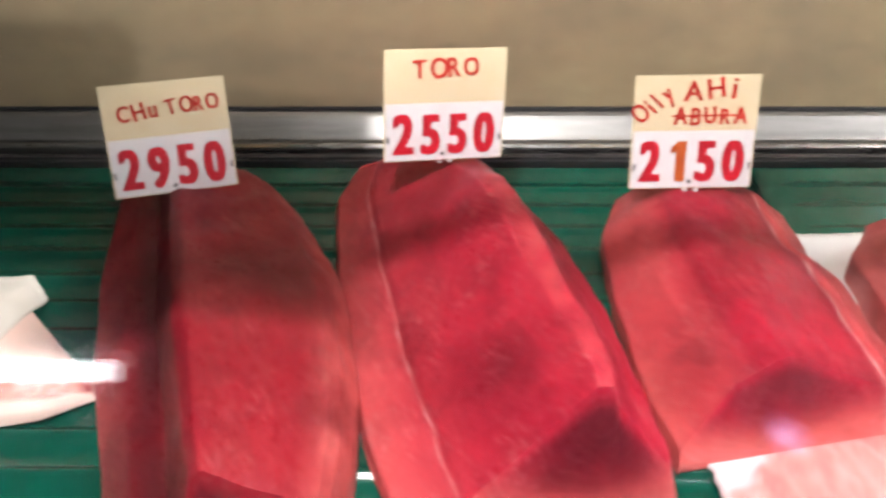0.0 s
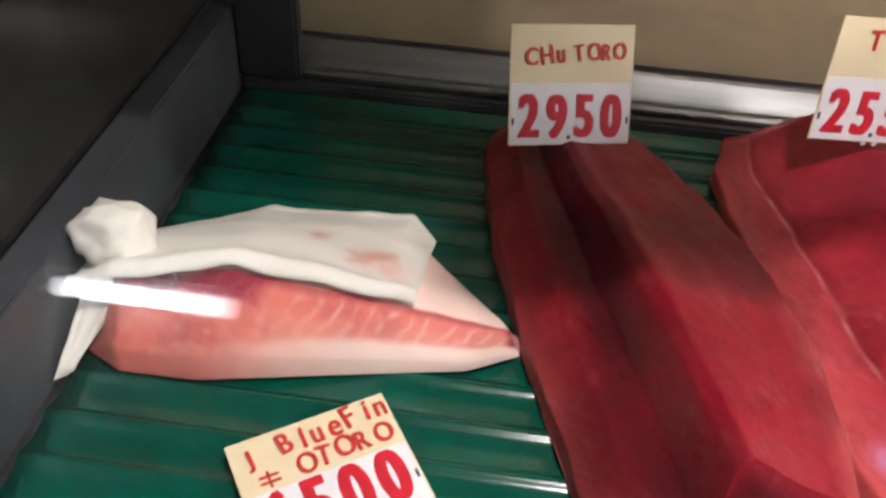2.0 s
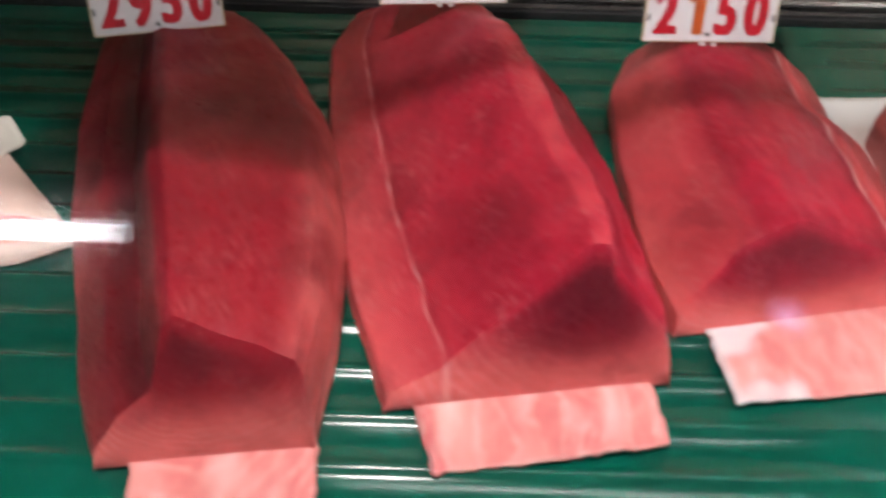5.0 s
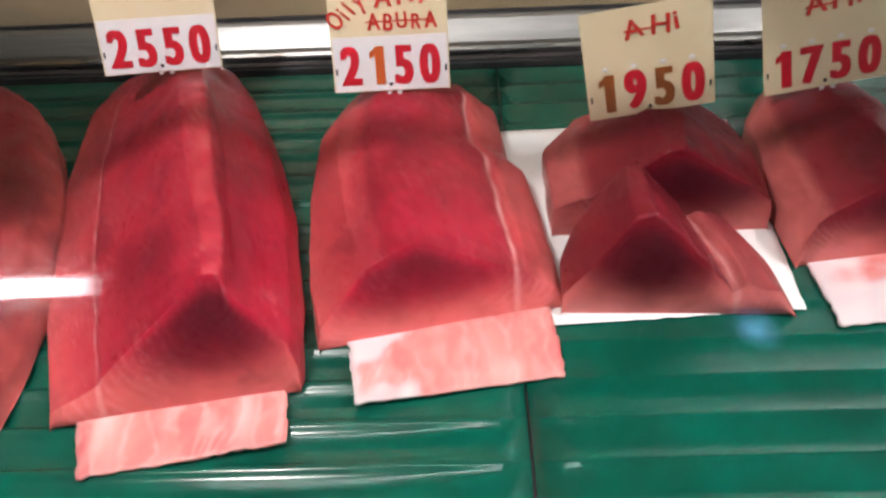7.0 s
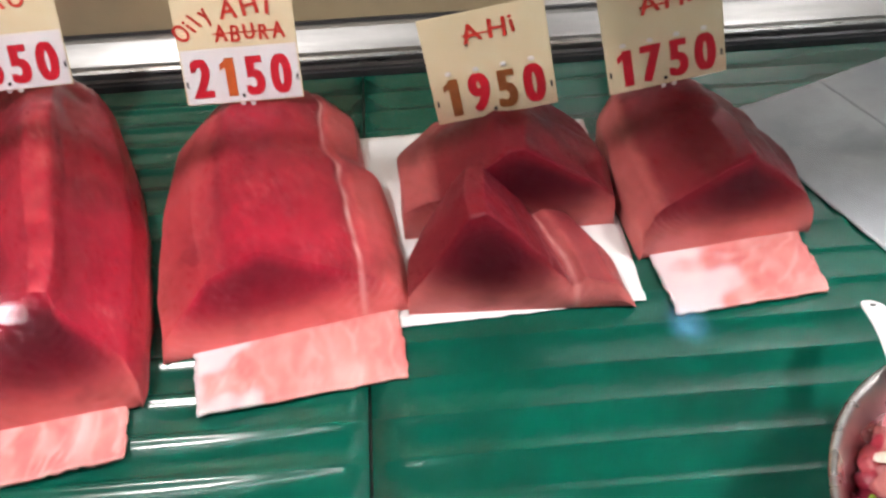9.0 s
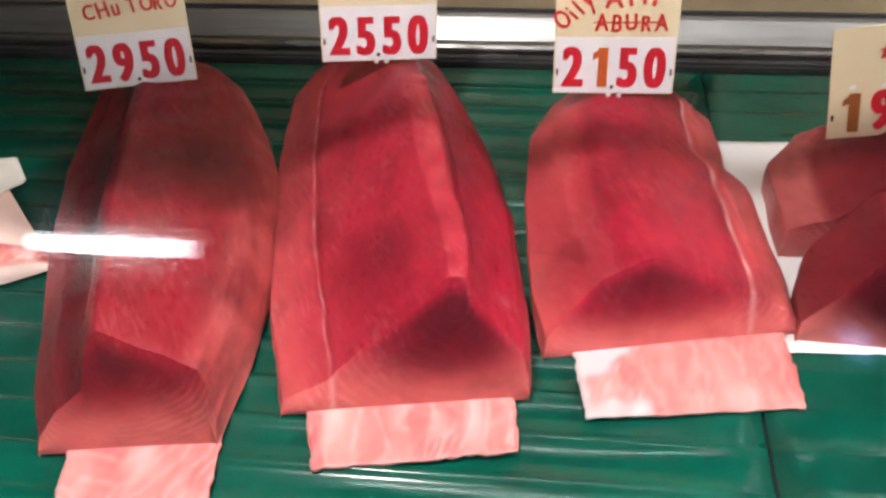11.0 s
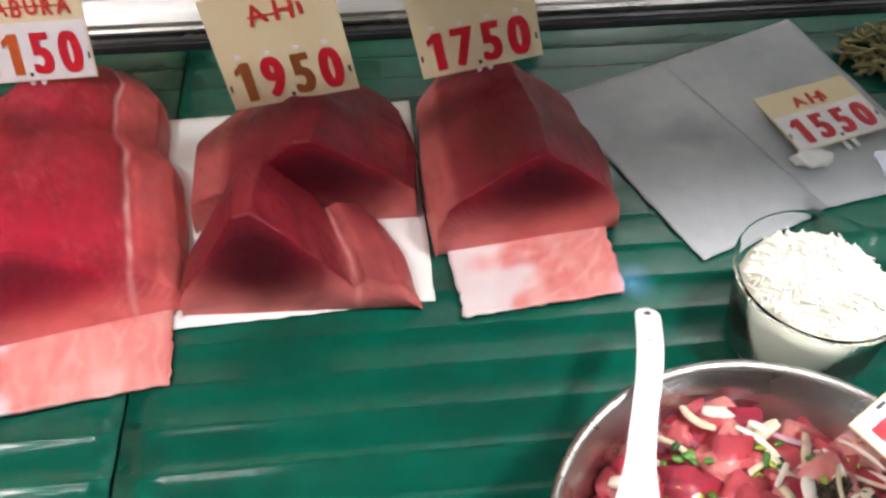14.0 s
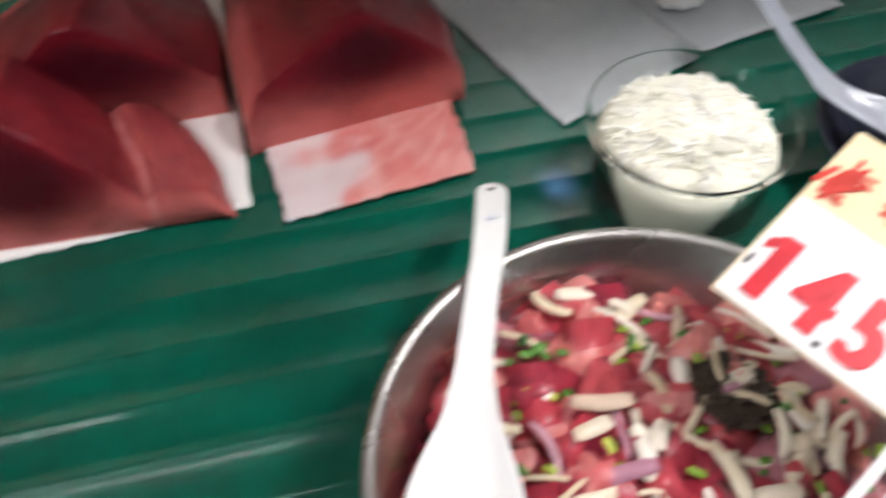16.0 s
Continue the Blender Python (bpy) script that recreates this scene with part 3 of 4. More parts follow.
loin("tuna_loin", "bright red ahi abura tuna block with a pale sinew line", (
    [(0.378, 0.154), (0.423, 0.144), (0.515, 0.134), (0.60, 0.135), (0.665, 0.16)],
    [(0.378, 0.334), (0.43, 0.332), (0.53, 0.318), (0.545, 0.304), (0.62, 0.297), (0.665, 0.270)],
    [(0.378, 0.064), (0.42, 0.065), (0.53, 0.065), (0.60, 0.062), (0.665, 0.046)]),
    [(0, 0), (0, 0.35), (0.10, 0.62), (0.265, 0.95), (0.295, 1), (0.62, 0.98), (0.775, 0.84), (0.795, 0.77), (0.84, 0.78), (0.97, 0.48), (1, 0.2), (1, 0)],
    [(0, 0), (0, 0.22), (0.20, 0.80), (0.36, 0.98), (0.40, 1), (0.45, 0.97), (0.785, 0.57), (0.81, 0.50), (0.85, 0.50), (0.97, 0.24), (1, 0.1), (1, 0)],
    0.381, 0.66, LOIN_RED, 0.50, 0.036, (0.79, 0.81), (0.40, 0.86), (0.52, 0.86), 0.4, seed=1.3, core_w=0.8, groove_dark=(0.28, 0.02, 0.25), seam_k=1.25,
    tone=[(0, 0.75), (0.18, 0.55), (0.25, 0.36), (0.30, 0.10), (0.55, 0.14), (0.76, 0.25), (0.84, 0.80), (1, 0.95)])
loin("tuna_loin", "dark lean ahi tuna chunk behind a second chunk on white paper", (
    [(0.477, 0.334), (0.56, 0.332), (0.60, 0.36), (0.62, 0.37)],
    [(0.477, 0.508), (0.54, 0.511), (0.60, 0.500), (0.62, 0.48)],
    [(0.477, 0.085), (0.53, 0.080), (0.62, 0.050)]),
    [(0, 0), (0, 0.4), (0.14, 0.58), (0.18, 0.60), (0.46, 1), (0.66, 1), (0.95, 0.5), (1, 0.3), (1, 0)],
    [(0, 0), (0, 0.34), (0.13, 0.46), (0.17, 0.47), (0.48, 0.97), (0.56, 1), (0.96, 0.44), (1, 0.36), (1, 0)],
    0.478, 0.615, LOIN_LEAN, 0.03, 0.0, None, (0.64, 0.70), (0.46, 0.62), 0.3, seed=5.5,
    tone=[(0, 0.85), (0.13, 0.70), (0.19, 0.22), (0.45, 0.05), (0.8, 0.05), (1, 0.2)])
loin("tuna_loin", "lean ahi tuna chunk with dark triangular cut on white paper", (
    [(0.388, 0.333), (0.43, 0.335), (0.468, 0.350), (0.475, 0.36)],
    [(0.388, 0.506), (0.43, 0.497), (0.465, 0.482), (0.475, 0.47)],
    [(0.388, 0.094), (0.42, 0.090), (0.475, 0.078)]),
    [(0, 0), (0, 0.3), (0.18, 0.85), (0.26, 1), (0.36, 1), (0.50, 0.74), (0.68, 0.34), (0.75, 0.41), (0.90, 0.34), (0.98, 0.16), (1, 0)],
    [(0, 0), (0, 0.20), (0.12, 0.50), (0.28, 0.97), (0.35, 1), (0.54, 0.64), (0.72, 0.24), (0.77, 0.32), (0.90, 0.25), (0.98, 0.10), (1, 0)],
    0.389, 0.473, LOIN_LEAN, 0.10, -0.008, (0.685, 0.735), (0.37, 0.58), (0.36, 0.62), 0.35, seed=2.2, core_w=0.95, seam_k=1.2,
    tone=[(0, 0.35), (0.2, 0.15), (0.35, 0.05), (0.66, 0.22), (0.74, 0.75), (0.80, 0.45), (1, 0.40)])
loin("tuna_loin", "dark red lean ahi tuna block with pale sides", (
    [(0.432, 0.520), (0.506, 0.513), (0.60, 0.517), (0.65, 0.545)],
    [(0.432, 0.662), (0.489, 0.667), (0.583, 0.650), (0.633, 0.622), (0.65, 0.60)],
    [(0.432, 0.086), (0.50, 0.084), (0.59, 0.064), (0.65, 0.045)]),
    [(0, 0), (0, 0.4), (0.12, 0.70), (0.16, 0.76), (0.40, 1), (0.62, 1), (0.95, 0.52), (1, 0.3), (1, 0)],
    [(0, 0), (0.01, 0.28), (0.07, 0.52), (0.11, 0.59), (0.50, 0.96), (0.58, 1), (0.94, 0.47), (1, 0.25), (1, 0)],
    0.443, 0.645, LOIN_LEAN, 0.07, 0.018, None, (0.57, 0.74), (0.46, 0.56), 0.5, seed=8.8,
    tone=[(0, 0.95), (0.10, 0.80), (0.15, 0.20), (0.5, 0.0), (0.85, 0.05), (0.95, 0.3), (1, 0.5)])


def slab_sheet(name, label, corners, material, thick=0.0012, z=0.0006, category="paper", wave=0.0012, attrs=False, seed=0.0, group="", skin_u=0.0, fan=(0.4, -0.6), line_k=0.2, red_edge=False):
    """A thin sheet spanned by four corners (front left, front right, back right, back left), a little wavy, with torn edges."""
    n = 34
    a, b, c, d = (Vector((*p, 0)) for p in corners)
    top, pale, core, seam, ring, line, skin = [], [], [], [], [], [], []
    for i in range(n + 1):
        for j in range(n + 1):
            u, v = i / n, j / n
            p = a.lerp(b, u).lerp(d.lerp(c, u), v)
            edge = (1 if i in (0, n) else 0) + (1 if j in (0, n) else 0)
            if edge:
                p += Vector((noise.noise((p.x * 170, p.y * 170, seed)), noise.noise((p.y * 170, p.x * 170, seed + 5)), 0)) * (0.0024 if attrs else 0.0014)
            h = z + thick + wave * (0.5 + 0.5 * noise.noise((p.x * 22, p.y * 22, seed)))
            top.append((p.x, p.y, h))
            pale.append(min(1, max(0, 0.35 + 0.9 * noise.noise((p.x * 28, p.y * 16, seed + 2)))))
            core.append(0.7 * (1 - soft(0.04, 0.10, u)) if red_edge else 0.0)
            seam.append(0.6 * max(0, noise.noise((p.x * 60, p.y * 25, seed + 8)) - 0.1) + (0.12 if (i < 1 or j < 1) and attrs else 0))
            ring.append(math.hypot((u - fan[0]) * 0.14, (v - fan[1]) * 0.08) + 0.02 * abs(u - 0.5))
            line.append(line_k)
            rag = noise.noise((p.x * 60, p.y * 60, seed + 3)) * 0.5 + noise.noise((p.x * 25, p.y * 25, seed + 4))
            skin.append(0.65 * (1 - soft(skin_u - 0.05, skin_u + 0.10, u + 0.30 * rag - 0.1 * v)) if skin_u else 0.0)
    m = n + 1
    faces = [(i * m + j, (i + 1) * m + j, (i + 1) * m + j + 1, i * m + j + 1) for i in range(n) for j in range(n)]
    ob = mesh_ob(name, top, faces, material, None, "", True, {"pale": pale, "core": core, "seam": seam, "ring": ring, "line": line, "skin": skin} if attrs else None)
    sol = ob.modifiers.new("thick", "SOLIDIFY")
    sol.thickness, sol.offset = thick, -1
    return tagged(ob, label, category, group)


SL_LABEL = "thin pale pink marbled belly slice tucked under a tuna loin"
slab_sheet("tuna_slice", SL_LABEL, ((-0.155, 0.215), (-0.055, 0.225), (-0.063, 0.30), (-0.166, 0.29)), BELLY, 0.003, 0.0006, "tuna slice", 0.001, True, 1.0, "belly slices", 0.0, (0.2, 1.6))
slab_sheet("tuna_slice", SL_LABEL, ((0.005, 0.260), (0.139, 0.284), (0.131, 0.36), (-0.017, 0.34)), BELLY, 0.003, 0.0006, "tuna slice", 0.001, True, 2.0, "belly slices", 0.0, (-2.4, 0.9), 0.26, True)
slab_sheet("tuna_slice", SL_LABEL, ((0.183, 0.313), (0.330, 0.333), (0.323, 0.42), (0.170, 0.40)), BELLY, 0.003, 0.0006, "tuna slice", 0.001, True, 3.0, "belly slices", 0.13, (-0.5, 0.1), 0.16)
slab_sheet("tuna_slice", SL_LABEL, ((0.534, 0.371), (0.655, 0.384), (0.654, 0.46), (0.526, 0.45)), BELLY, 0.003, 0.0006, "tuna slice", 0.001, True, 4.0, "belly slices", 0.22, (0.1, 2.2), 0.2)
slab_sheet("paper_sheet", "white butcher paper under two tuna chunks", ((0.325, 0.381), (0.515, 0.390), (0.512, 0.63), (0.294, 0.622)), PAPER, 0.0005, 0.0003, "paper", 0.0008, False, 5.0)
slab_sheet("paper_sheet", "empty damp grey-white butcher paper with a fold", ((0.722, 0.410), (0.853, 0.462), (0.771, 0.671), (0.643, 0.622)), WET_PAPER, 0.0006, 0.0003, "paper", 0.001, False, 6.0)
slab_sheet("paper_sheet", "grey-white butcher paper overlapping another sheet", ((0.838, 0.456), (0.96, 0.48), (0.909, 0.728), (0.757, 0.666)), WET_PAPER, 0.0005, 0.0012, "paper", 0.001, False, 7.0)

# ---------------------------------------------------------------- otoro piece with its paper
OX0, OX1 = -0.527, -0.247


def otoro_front(x):
    return spline([(-0.53, 0.385), (-0.50, 0.369), (-0.45, 0.370), (-0.38, 0.386), (-0.28, 0.408), (-0.245, 0.428)], x)


def otoro_ridge(x):
    return spline([(-0.53, 0.405), (-0.43, 0.412), (-0.25, 0.438)], x), spline([(-0.53, 0.045), (-0.5, 0.062), (-0.43, 0.062), (-0.33, 0.036), (-0.245, 0.010)], x)


def otoro_back(x):
    return spline([(-0.53, 0.50), (-0.45, 0.545), (-0.34, 0.555), (-0.32, 0.53), (-0.265, 0.47), (-0.245, 0.445)], x)


def otoro_height(x, y):
    f_, (ry, rz), b_ = otoro_front(x), otoro_ridge(x), otoro_back(x)
    if y < ry:
        t = max(0, (y - f_) / (ry - f_))
        return rz * (0.2 + 0.8 * t ** 0.8) if t > 0 else 0.0
    t = min(1, (y - ry) / max(1e-4, b_ - ry))
    return rz * (1 - t ** 1.5)


verts, faces, pale, core, seam, ring, line = [], [], [], [], [], [], []
NX, NY = 90, 44
for i in range(NX + 1):
    x = OX0 + (OX1 - OX0) * i / NX
    f_, (ry, rz), b_ = otoro_front(x), otoro_ridge(x), otoro_back(x)
    endr = soft(0, 0.09, i / NX) * 0.75 + 0.25
    endr *= 1 - 0.5 * soft(0.96, 1, i / NX)
    for j in range(NY + 1):
        t = j / NY
        y = f_ + (ry - f_) * (t / 0.5) if t < 0.5 else ry + (b_ - 0.02 - ry) * ((t - 0.5) / 0.5)
        z = 0.0012 if j == 0 else 0.0015 + otoro_height(x, y) * endr
        z += 0.0012 * noise.noise((x * 60, y * 60, 2)) if j else 0
        verts.append((x, y, max(0.0012, z)))
        k = soft(-0.47, -0.33, x)
        wob = 0.03 * noise.noise((x * 45, 3, 0))
        pale.append(min(1, 0.12 + 0.45 * k * (1 - soft(0.1, 0.4, t)) + 0.25 * max(0, noise.noise((x * 25, y * 40, 4)))) if t < 0.5 else 0.8)
        bulge = soft(0.27, 0.36, t + wob) * (1 - soft(-0.425, -0.405, x))
        tip = 0.75 * soft(-0.2585, -0.2545, x) * soft(0.15, 0.25, t)
        core.append(min(0.95, 0.95 * bulge + 0.55 * soft(0.40, 0.46, t + wob) + tip) if t < 0.52 else tip)
        seam.append((0.9 * k * (1 - soft(0.05 + 0.07 * k, 0.11 + 0.10 * k, t + wob)) if t < 0.5 else 0.78) * (1 - tip))
        ring.append(x - 0.045 * t)
        line.append(0.24 * soft(0.1, 0.2, t) * (1 - soft(0.38, 0.44, t)) * soft(-0.45, -0.36, x) + 0.05)
for i in range(NX):
    for j in range(NY):
        k = i * (NY + 1) + j
        faces.append((k, k + NY + 1, k + NY + 2, k + 1))
tagged(mesh_ob("tuna_belly_piece", verts, faces, OTORO, None, "", True, {"pale": pale, "core": core, "seam": seam, "ring": ring, "line": line}), "pale pink otoro belly wedge half wrapped in white paper", "tuna")

WRAP = blotted("white_wrap", (0.80, 0.77, 0.70), (0.74, 0.71, 0.64), 14, 0.7, (((-0.352, 0.465, 0.039), 0.026, (0.58, 0.20, 0.13), 0.75), ((-0.395, 0.485, 0.040), 0.015, (0.5, 0.18, 0.10), 0.7), ((-0.335, 0.455, 0.035), 0.02, (0.7, 0.42, 0.36), 0.5)))
wrap = thing("wrapping_paper", "crumpled white paper folded over the otoro piece", "paper")
verts, faces = [], []
NX, NY = 70, 40
for i in range(NX + 1):
    x = -0.532 + 0.214 * i / NX
    ry, rz = otoro_ridge(x)
    lo = ry - 0.004 - 0.02 * (1 - soft(-0.50, -0.42, x))
    hi = otoro_back(x) + 0.006
    for j in range(NY + 1):
        t = j / NY
        y = lo + (hi - lo) * t
        z = otoro_height(x, max(y, ry)) * (1 - 0.05 * t) + 0.005 + 0.0022 * noise.noise((x * 32, y * 40, 0)) + 0.008 * math.exp(-((t - 0.07) / 0.06) ** 2) * (1 - soft(-0.3, -0.25, x))
        verts.append((x, y + 0.002 * noise.noise((x * 50, y * 20, 7)), max(0.0025, z)))
for i in range(NX):
    for j in range(NY):
        k = i * (NY + 1) + j
        faces.append((k, k + NY + 1, k + NY + 2, k + 1))
sh = mesh_ob("sheet", verts, faces, WRAP, wrap, "", True)
sol = sh.modifiers.new("thick", "SOLIDIFY")
sol.thickness = 0.0012
bm = bmesh.new()
bmesh.ops.create_icosphere(bm, subdivisions=4, radius=1)
for vv in bm.verts:
    k = 1.05 + 0.22 * noise.noise(vv.co * 1.4) + 0.16 * noise.noise(vv.co * 3.1) + 0.05 * noise.noise(vv.co * 8)
    vv.co = Vector((vv.co.x * 0.026 * k, vv.co.y * 0.022 * k, vv.co.z * 0.022 * k)) + Vector((-0.512, 0.425, 0.066))
part("twist", bm, WRAP, wrap, "crumpled twisted end", True)
verts, faces = [], []
for i in range(13):
    for j in range(9):
        u, v_ = i / 12, j / 8
        p = Vector((-0.522, 0.415, 0.055)).lerp(Vector((-0.531, 0.352, 0.003)), u) + Vector((-0.004 + 0.03 * (1 - 0.7 * u) * v_, 0.01 * v_, 0.004 * noise.noise((u * 4, v_ * 4, 1))))
        verts.append((p.x, p.y, max(0.002, p.z)))
for i in range(12):
    for j in range(8):
        faces.append((i * 9 + j, (i + 1) * 9 + j, (i + 1) * 9 + j + 1, i * 9 + j + 1))
fl = mesh_ob("corner_flap", verts, faces, WRAP, wrap, "", True)
sol = fl.modifiers.new("thick", "SOLIDIFY")
sol.thickness = 0.001

# ---------------------------------------------------------------- price cards
def glyphs(text, size, bold=0.0, wide=1.0):
    cu = bpy.data.curves.new("t", "FONT")
    cu.body, cu.size, cu.extrude, cu.offset, cu.align_x = text, size, 0.00015, bold, "LEFT"
    ob = new("t", cu)
    bpy.context.view_layer.update()
    me = bpy.data.meshes.new_from_object(ob.evaluated_get(bpy.context.evaluated_depsgraph_get()))
    bpy.data.objects.remove(ob)
    bpy.data.curves.remove(cu)
    for vv in me.vertices:
        vv.co.x *= wide
    return me


def put_glyph(name, text, x, y, size, parent, material, bold=0.0, wide=1.0, turn=0.0, z=0.0012, heavy=0.0):
    """One character; heavy spreads it sideways in overlaid layers to a fatter stroke."""
    me = glyphs(text, size, bold, wide)
    bm_ = bmesh.new()
    for n_, dx in enumerate((-heavy, 0.0, heavy) if heavy else (0.0,)):
        have = len(bm_.verts)
        bm_.from_mesh(me)
        bm_.verts.ensure_lookup_table()
        for vv in bm_.verts[have:]:
            vv.co.x += dx
            vv.co.z += 0.00012 * n_
    if text == "1" and heavy:
        top, lft = max(vv.co.y for vv in bm_.verts), min(vv.co.x for vv in bm_.verts)
        quad = ((lft + 0.002, top), (lft - 0.0045, top - 0.005), (lft - 0.0045, top - 0.0105), (lft + 0.002, top - 0.0065))
        bm_.faces.new([bm_.verts.new((qx, qy, 0.0005)) for qx, qy in quad][::-1])
        bmesh.ops.recalc_face_normals(bm_, faces=bm_.faces)
    bm_.to_mesh(me)
    bm_.free()
    me.materials.append(material)
    ob = new(name, me)
    ob.parent = parent
    ob.matrix_local = Matrix.Translation((x, y, z)) @ Matrix.Rotation(radians(turn), 4, "Z")
    return ob


def price_card(label, bl, br, tl, lines, price, inks, split=0.5, stick=None, white=True, w=0.101, h=0.093, bars=(), at=0.45, digit=(0.055, 0.90, 0.0465), strokes=(), tabs=False):
    """bl, br, tl fix the board's plane; its local x runs along the foot and y up the board."""
    bl, br, tl = Vector(bl), Vector(br), Vector(tl)
    ex = (br - bl).normalized()
    ez = ex.cross(tl - bl).normalized()
    ey = ez.cross(ex)
    m = Matrix((ex, ey, ez)).transposed().to_4x4()
    m.translation = bl
    card = thing("price_card", label, "price card", "price cards", m)
    part("board", box_bm(0, 0, -0.0008, w, h, 0.0004, 0.0003), CARD, card, "cream card")
    if white:
        part("price_label", box_bm(0.0012, 0.0008, 0.0004, w - 0.0012, h * split, 0.0009, 0.0002), LABEL, card, "white glossy label")
    rnd = random.Random(price)
    for text, x, y, size, gap, turn in lines:
        cx = x
        for n_, ch in enumerate(text):
            if ch == " ":
                cx += size * 0.4
                continue
            put_glyph("letter", ch, cx, y + rnd.uniform(-0.0008, 0.0008) + (cx - x) * math.tan(radians(turn)), size * rnd.uniform(0.92, 1.08), card, MARKER, 0.0001, gap, turn + rnd.uniform(-8, 8), 0.0012, 0.0004)
            cx += size * gap * (0.38 if ch in "il.1" else 0.80 if ch.isupper() else 0.66)
    for x0, y0, x1, y1 in bars:
        part("scribble", box_bm(x0, y0, 0.0005, x1, y1, 0.0011), MARKER, card)
    for x_, y_, long_, wide_, turn_ in strokes:
        st = part("scribble", box_bm(-long_ / 2, -wide_ / 2, 0.0005, long_ / 2, wide_ / 2, 0.0011, 0.0003), MARKER, card)
        st.matrix_local = Matrix.Translation((x_, y_, 0)) @ Matrix.Rotation(radians(turn_), 4, "Z")
    n_ = len(price)
    step = w * digit[1] / n_
    for i, ch in enumerate(price):
        narrow = ch == "1"
        dg = put_glyph("digit", ch, 0, 0, digit[2], card, inks[i], 0.0009, 0.68 if not narrow else 0.8, 0, 0.0012, 0.0015)
        xs = [q.co.x for q in dg.data.vertices]
        dg.matrix_local = Matrix.Translation((w * digit[0] + step * (i + 0.46) - (min(xs) + max(xs)) / 2, 0.0070 + rnd.uniform(-0.0005, 0.0005), 0.0012))
        if tabs:
            tx = w * digit[0] + step * (i + 0.46) - 0.0025
            part("tab", box_bm(tx, 0.0425, 0.0004, tx + 0.005, 0.0460, 0.0016, 0.0008), LABEL, card, "small white plastic tab over a digit")
    part("decimal_point", box_bm(w * (digit[0] + digit[1] * 0.483) - 0.0014, 0.0045, 0.0005, w * (digit[0] + digit[1] * 0.483) + 0.0014, 0.0075, 0.0012), BLACK_INK, card)
    for sx in (0.0022, w - 0.0040):
        part("unit_mark", box_bm(sx, 0.016, 0.0005, sx + 0.0018, 0.0215, 0.0012), BLACK_INK, card)
    if stick is not None:
        part("pick", box_bm(w * at, stick, -0.0026, w * at + 0.004, 0.03, -0.0009, 0.0004), WHITE_PLASTIC, card, "white plastic pick")
        part("pick", box_bm(w * at + 0.009, stick, -0.0026, w * at + 0.013, 0.03, -0.0009, 0.0004), WHITE_PLASTIC, card, "white plastic pick")
    return card


R, O, B = RED_INK, ORANGE_INK, BROWN_INK
price_card("cream price card reading chu toro 29.50 in a loin", (-0.273, 0.603, 0.052), (-0.177, 0.634, 0.047), (-0.281, 0.641, 0.134), [("CHu", 0.012, 0.062, 0.020, 0.78, 3), ("TORO", 0.052, 0.065, 0.018, 0.74, 3)], "2950", [R] * 4, 0.52, -0.010)
price_card("cream price card reading toro 25.50 stuck in a tuna loin", (-0.049, 0.615, 0.081), (0.052, 0.637, 0.073), (-0.045, 0.635, 0.170), [("TORO", 0.024, 0.069, 0.022, 0.78, 2)], "2550", [R] * 4, 0.53, -0.003)
price_card("cream price card reading oily ahi abura 21.50 stuck in tuna", (0.153, 0.603, 0.063), (0.256, 0.606, 0.063), (0.155, 0.630, 0.149), [("Oily", 0.006, 0.053, 0.021, 0.66, 40), ("AHi", 0.040, 0.073, 0.024, 0.95, 2), ("ABURA", 0.033, 0.0535, 0.020, 0.76, 1)], "2150", [R, O, R, R], 0.52, -0.010, bars=((0.031, 0.0600, 0.088, 0.0612),))
price_card("all cream price card reading ahi 19.50 with faded digits", (0.370, 0.552, 0.061), (0.469, 0.549, 0.078), (0.359, 0.564, 0.155), [("AHi", 0.034, 0.067, 0.0235, 1.0, 4)], "1950", [B, R, B, R], 0.5, -0.010, False, bars=((0.033, 0.0732, 0.055, 0.0745),), tabs=True)
price_card("all cream price card reading ahi 17.50 stuck in tuna", (0.523, 0.584, 0.057), (0.619, 0.581, 0.077), (0.509, 0.596, 0.151), [("AHi", 0.034, 0.067, 0.0235, 1.0, 4)], "1750", [R, R, R, R], 0.5, -0.010, False, bars=((0.033, 0.0732, 0.055, 0.0745),), tabs=True)
price_card("price card reading bluefin otoro 65.00 lying on the mat", (-0.368, 0.2505, 0.004), (-0.286, 0.3055, 0.006), (-0.411, 0.317, 0.010), [("J", 0.010, 0.059, 0.015, 0.9, 0), ("BlueFin", 0.029, 0.060, 0.021, 0.78, 3), ("OTORO", 0.034, 0.0445, 0.019, 0.80, 2)], "6500", [R] * 4, 0.52, -0.015, w=0.099, h=0.079, bars=((0.012, 0.046, 0.024, 0.0475), (0.012, 0.050, 0.024, 0.0515), (0.017, 0.043, 0.0185, 0.054)))
price_card("cream and white price card reading ahi 15.50 lying on paper", (0.839, 0.518, 0.007), (0.934, 0.545, 0.008), (0.817, 0.587, 0.013), [("AHi", 0.030, 0.047, 0.019, 1.0, 2)], "1550", [R] * 4, 0.60, -0.01, digit=(0.055, 0.90, 0.041), w=0.097, h=0.072)
CLUMP = thing("paper_scrap", "small crumpled scrap of white tape by a price card", "scrap")
bm = bmesh.new()
bmesh.ops.create_icosphere(bm, subdivisions=3, radius=1)
